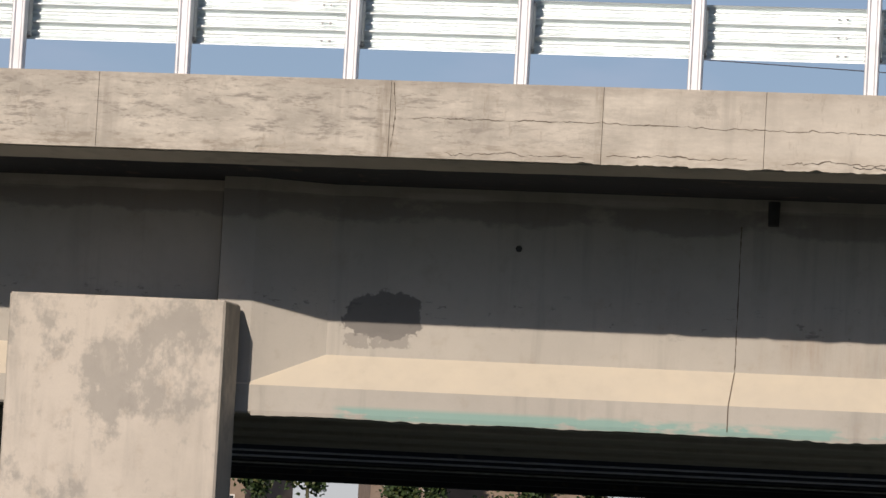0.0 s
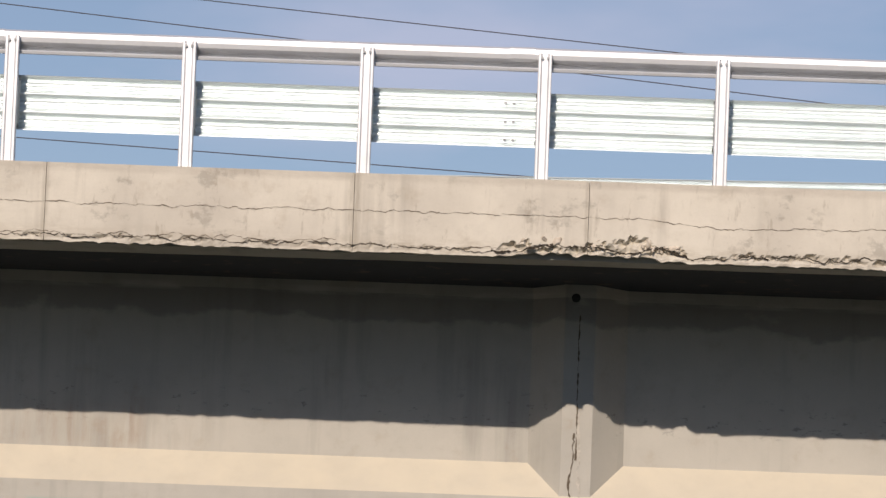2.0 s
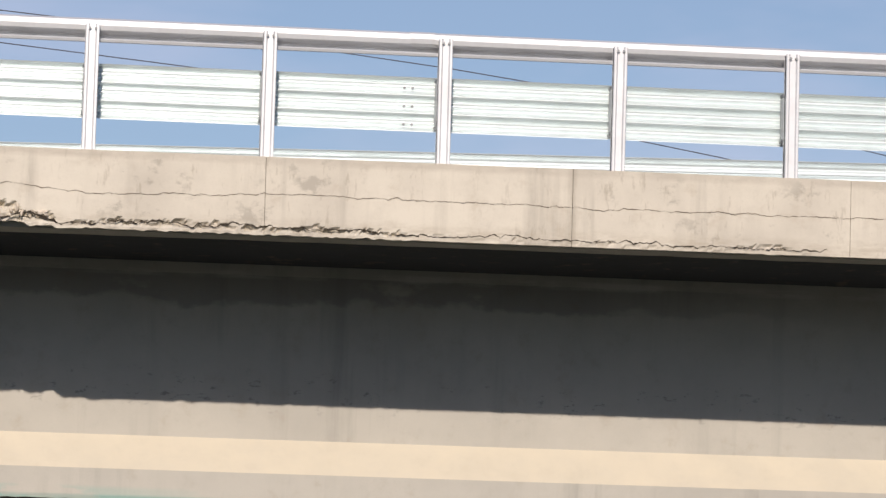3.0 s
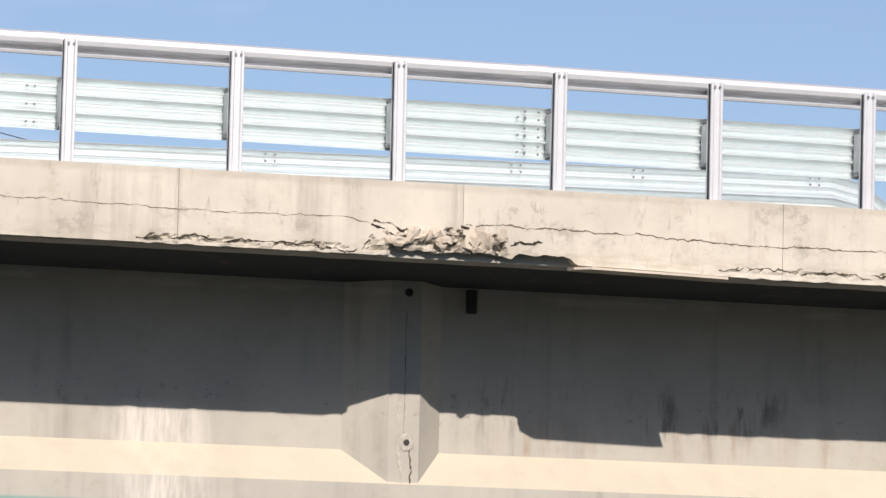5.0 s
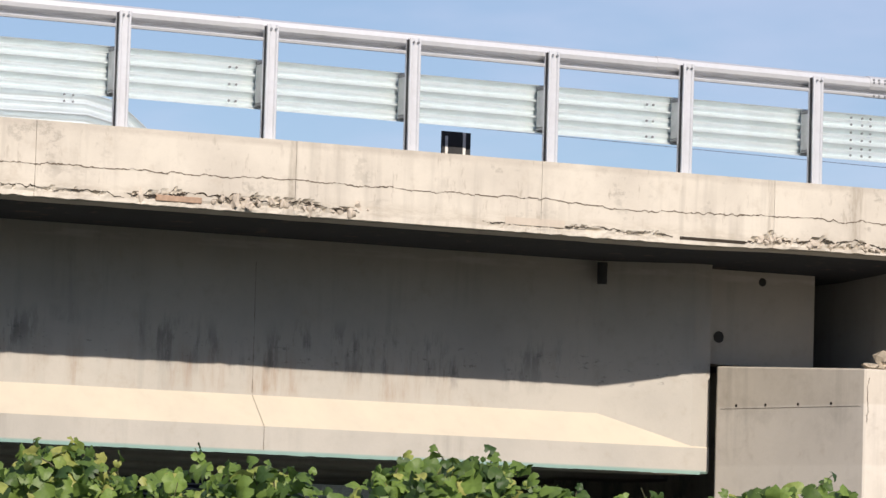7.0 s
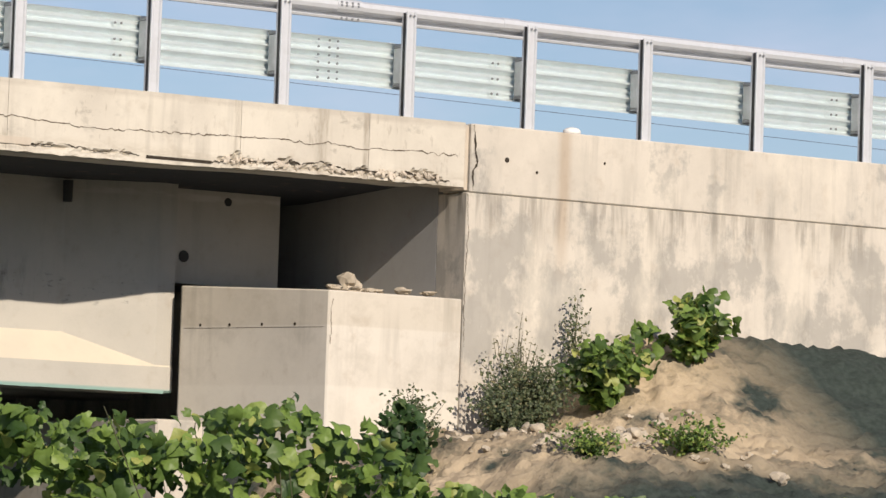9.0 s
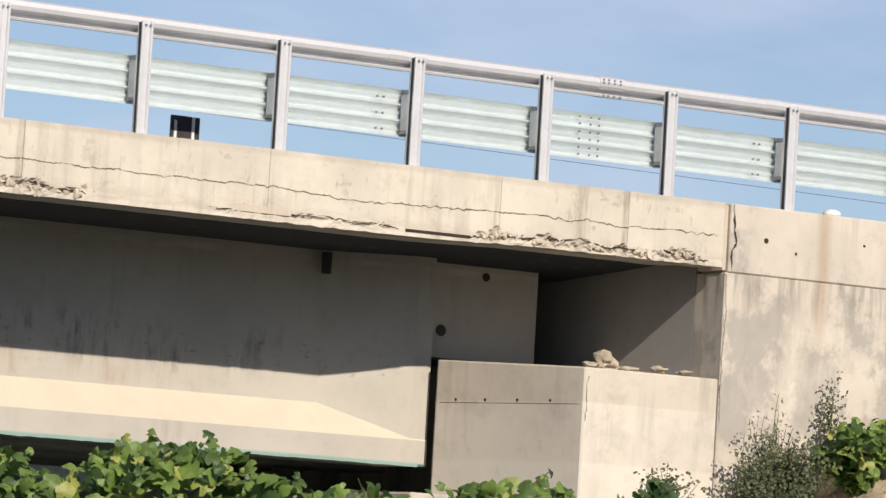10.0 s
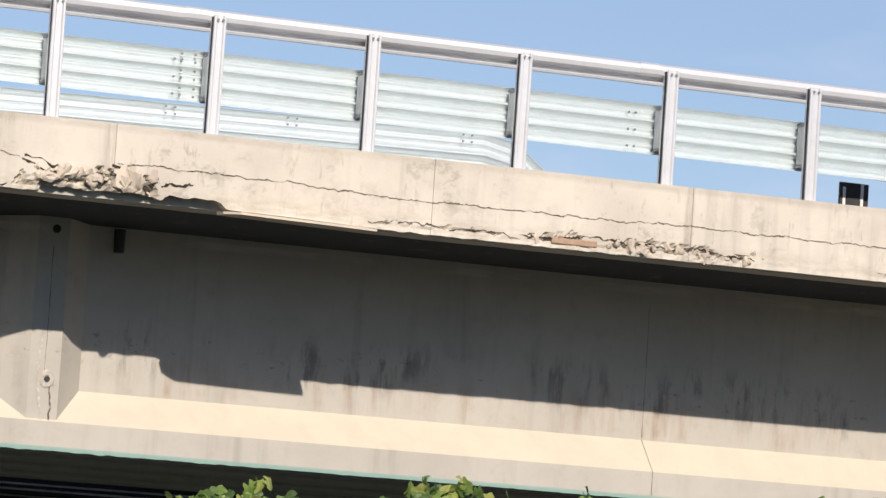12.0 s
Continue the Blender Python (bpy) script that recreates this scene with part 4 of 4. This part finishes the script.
HEDGE_TOP = [(13.6, -4.3), (14.8, -3.98), (15.5, -3.80), (15.7, -3.75), (15.95, -3.77), (16.15, -3.82), (16.3, -3.77), (16.45, -3.71), (16.58, -3.67), (16.7, -3.75), (16.85, -3.80),
             (17.1, -3.72), (17.25, -3.74), (17.35, -3.79), (17.43, -3.73), (17.52, -3.81), (17.6, -3.88), (17.72, -3.84), (17.82, -3.75), (17.92, -3.67), (18.1, -3.62), (18.2, -3.67),
             (18.3, -3.75), (18.5, -3.80), (18.7, -3.83), (18.85, -3.79), (18.93, -3.87), (19.05, -3.92), (19.14, -3.79), (19.3, -3.76), (19.47, -3.74), (19.6, -3.78), (19.68, -3.78),
             (19.8, -3.88), (19.95, -4.02), (20.6, -4.10), (23.0, -4.05)]


def hedge():
    rng = random.Random(11)
    v = tagged(empty("vine_hedge", 18, -20.5, ground_z(18, -20.5)), "tangle of green climbing vines with broad lobed leaves", "vine")
    off = v.location.copy()
    kinds = [leaf_mesh("leaf", 5, 1.0, VINE_LEAF), leaf_mesh("leaf", 3, 1.0, VINE_LEAF, 0.25), leaf_mesh("leaf", 5, 1.0, VINE_LEAF, 0.05)]
    made, rest = 0, []
    for k in range(7600):
        x = rng.uniform(13.6, 23.0)
        top = between(HEDGE_TOP, x) - 0.055 + 0.02 * fbm(x * 6, 9.0)
        deep = rng.uniform(-0.35, 0.35)
        z = top - abs(rng.gauss(0, 0.24)) - 0.08 * abs(deep)
        if z < top and rng.random() < 0.12:
            z = rng.uniform(-5.6, top)
        if noise.noise(Vector((x * 5.5, z * 6.5, 4.0))) < -0.16:      # gaps that look into the dark inside
            continue
        y = -18.9 - (x - 14.6) * 0.515 + deep
        size = rng.uniform(0.045, 0.125)
        if z > top - 0.03:
            size *= 0.65
        m = leaf_pose(Vector((x, y, z)) - off, rng, (-0.35, -0.75, 0.65), size)
        if made < 290 and -0.35 < deep < -0.1 and z > top - 0.35 and 15.4 < x < 20.6 and k % 3 == 0:
            share("leaf", kinds[k % 3], v, m)
            made += 1
        else:
            rest.append((kinds[k % 3], m))
    # thin shoots that stand out above the rest, with small leaves
    for k in range(26):
        x = rng.choice((15.75, 16.5, 16.65, 17.3, 18.1, 18.2, 18.3, 19.1, 19.5)) + rng.gauss(0, 0.12)
        p = Vector((x, -18.9 - (x - 14.6) * 0.515 + rng.uniform(-0.3, 0.1), between(HEDGE_TOP, x) - 0.12)) - off
        way = Vector((rng.gauss(0, 0.5), rng.gauss(0, 0.2), 1.0)).normalized()
        pts = [p]
        for j in range(rng.randint(2, 5)):
            way = (way + Vector((rng.gauss(0, 0.25), 0, -0.04))).normalized()
            pts.append(pts[-1] + way * 0.035)
            rest.append((kinds[k % 3], leaf_pose(pts[-1] + Vector((rng.gauss(0, 0.02), -0.01, 0)), rng, (-0.3, -0.8, 0.5), rng.uniform(0.04, 0.09))))
        part("shoot", tube(bmesh.new(), pts, 0.004, 0.002, 5), BARK, v)
    joined("foliage", rest, VINE_LEAF, v)
    for k in range(46):
        x = rng.uniform(14.4, 22.0)
        y = -18.9 - (x - 14.6) * 0.515 + rng.uniform(-0.3, 0.3)
        top = between(HEDGE_TOP, x)
        pts, p, lean = [], Vector((x, y, -6.0)), Vector((rng.gauss(0, 0.05), rng.gauss(0, 0.05), 0.6))
        while p.z < top + (0.03 if k % 7 == 0 else -0.12):
            pts.append(p - off)
            lean += Vector((rng.gauss(0, 0.07), rng.gauss(0, 0.05), 0))
            p = p + lean.normalized() * 0.22
        if len(pts) > 2:
            part("stem", tube(bmesh.new(), pts, 0.007, 0.002, 5), BARK, v)
    return v


hedge()
stake = tagged(empty("wooden_stake", 19.62, -21.25, ground_z(19.62, -21.25)), "pale wooden stake standing among the vines", "stake")
part("shaft", boxed(-0.018, 0.018, -0.018, 0.018, -0.1, 2.20, bevel=0.004), WOOD, stake)


def shrub(name, x, y, height, spread, count, leaf, size, mat, label, seed, stems=14, upright=0.4):
    rng = random.Random(seed)
    base = Vector((x, y, ground_z(x, y)))
    s = tagged(empty(name, *base), label, "shrub")
    items = []
    for k in range(stems):
        a, out = rng.uniform(0, 6.28), rng.uniform(0.15, 1.0) * spread
        h = height * rng.uniform(0.55, 1.0) * (1 - 0.35 * out / spread)
        pts = [Vector((math.cos(a) * out * t ** 1.2, math.sin(a) * out * t ** 1.2 * 0.8, h * t ** (1 - upright * 0.3))) + Vector((rng.gauss(0, 0.02), rng.gauss(0, 0.02), 0)) * t for t in (0, 0.2, 0.4, 0.6, 0.8, 1.0)]
        part("stem", tube(bmesh.new(), pts, 0.009, 0.002, 5), BARK, s)
        for j in range(count // stems):
            t = rng.uniform(0.12, 1.0)
            i = min(4, int(t * 5))
            p = pts[i].lerp(pts[i + 1], t * 5 - i) + Vector((rng.gauss(0, 0.06), rng.gauss(0, 0.06), rng.gauss(0, 0.05)))
            items.append((leaf, leaf_pose(p, rng, (-0.2, -0.6, 0.8), size * rng.uniform(0.6, 1.3))))
    joined("foliage", items, mat, s)
    return s


NARROW = leaf_mesh("leaf", 0, 1.0, BUSH_LEAF)
ROUND = leaf_mesh("leaf", 3, 1.0, VINE_LEAF, 0.1)
DARK_LEAF = leafy("dark leaf", (0.025, 0.06, 0.018), (0.07, 0.13, 0.04), (0.12, 0.18, 0.05))
DRY_LEAF = leafy("dry leaf", (0.14, 0.14, 0.08), (0.26, 0.25, 0.15), (0.36, 0.32, 0.20))
shrub("weed_bush", 35.5, -0.85, 1.05, 0.65, 3600, NARROW, 0.042, BUSH_LEAF, "grey-green weed bush with fine leaves against the wall", 1, 44)
shrub("dry_weed", 35.55, -0.5, 1.45, 0.34, 700, NARROW, 0.03, DRY_LEAF, "tall dry weed with tiny pale leaves beside the wall", 2, 26, 1.0)
shrub("weed_bush", 34.95, -1.2, 0.6, 0.5, 1500, NARROW, 0.042, BUSH_LEAF, "low grey-green weed bush on the earth bank", 3, 26)
shrub("broadleaf_plant", 36.3, -1.0, 0.9, 0.65, 560, ROUND, 0.15, VINE_LEAF, "broad-leaved green plant at the foot of the wall", 4, 16)
shrub("broadleaf_plant", 33.05, -2.2, 1.0, 0.42, 420, ROUND, 0.13, DARK_LEAF, "dark broad-leaved plant beside the abutment corner", 5, 16)
shrub("weed_bush", 33.6, -1.6, 0.85, 0.4, 1100, NARROW, 0.045, BUSH_LEAF, "low grey-green weed bush beside the abutment", 9, 20)
shrub("dry_weed", 36.45, -0.3, 1.3, 0.10, 420, NARROW, 0.035, BUSH_LEAF, "single tall weed spike in front of the wall", 6, 6, 1.0)
shrub("broadleaf_plant", 37.4, -1.0, 0.8, 0.7, 500, ROUND, 0.15, VINE_LEAF, "broad-leaved green plant on the earth bank", 7, 16)
shrub("weed_bush", 34.3, -3.6, 0.35, 0.5, 700, NARROW, 0.045, VINE_LEAF, "low fresh weed on the earth bank", 8, 18)
shrub("weed_bush", 35.6, -3.4, 0.4, 0.6, 800, NARROW, 0.05, VINE_LEAF, "low fresh weed on the earth bank", 12, 18)


# ---- far slope: houses and trees ----
def house(x, y, w, d, h, turn, seed):
    rng = random.Random(seed)
    z = ground_z(x, y) - 0.4
    ob = tagged(empty("house", x, y, z), "small plastered house with a red tiled roof on the far slope", "house", group="far houses")
    ob.rotation_euler = (0, 0, radians(turn))
    part("wall", boxed(-w / 2, w / 2, -d / 2, d / 2, 0, h), PLASTER, ob)
    e = 0.5
    prof = [(-d / 2 - e, h - 0.05), (0, h + d * 0.24), (d / 2 + e, h - 0.05), (d / 2 + e, h + 0.12), (0, h + d * 0.24 + 0.2), (-d / 2 - e, h + 0.12)]
    part("roof", extrude_x(prof, -w / 2 - e, w / 2 + e), ROOFTILE, ob)
    part("chimney", boxed(w * 0.2, w * 0.2 + 0.6, -0.3, 0.3, h + d * 0.15, h + d * 0.24 + 0.9), PLASTER, ob)
    for k in range(3):
        for zz in (1.0, 3.6):
            if zz + 1.3 < h:
                cx = -w / 2 + w * (k + 0.5) / 3
                win = part("window", boxed(cx - 0.6, cx + 0.6, -d / 2 - 0.06, -d / 2 + 0.05, zz, zz + 1.3), WHITE, ob)
                part("pane", boxed(cx - 0.5, cx + 0.5, -d / 2 - 0.08, -d / 2 - 0.062, zz + 0.1, zz + 1.2), GLASS_DARK, win)


for k, (x, y, w, turn) in enumerate([(-98, 335, 11, 10), (-83, 322, 9, -15), (-70, 340, 10, 20), (-57, 318, 12, 5), (-44, 336, 9, -10), (-30, 325, 11, 12), (-15, 340, 10, 0)]):
    house(x, y, w, 8, 4.6 if k % 2 else 5.6, turn, k)


def tree(x, y, h, seed):
    rng = random.Random(seed)
    ob = tagged(empty("tree", x, y, ground_z(x, y) - 0.2), "dark green leafy tree between the far houses", "tree", group="far trees")
    part("trunk", tube(bmesh.new(), [(0, 0, 0), (0.1, 0, h * 0.3), (0, 0.1, h * 0.7)], 0.25, 0.08, 7), BARK, ob)
    items = []
    for c in range(9):
        cc = Vector((rng.gauss(0, h * 0.16), rng.gauss(0, h * 0.16), h * rng.uniform(0.4, 0.95)))
        for k in range(110):
            p = cc + Vector((rng.gauss(0, 1), rng.gauss(0, 1), rng.gauss(0, 0.8))) * h * 0.085
            items.append((NARROW, leaf_pose(p, rng, (0, -0.5, 0.8), rng.uniform(0.3, 0.6))))
    joined("crown", items, TREE_LEAF, ob)


for k in range(16):
    r2 = random.Random(100 + k)
    tree(-105 + 6.3 * k + r2.uniform(-2, 2), r2.uniform(300, 316), r2.uniform(4.0, 6.0), 200 + k)
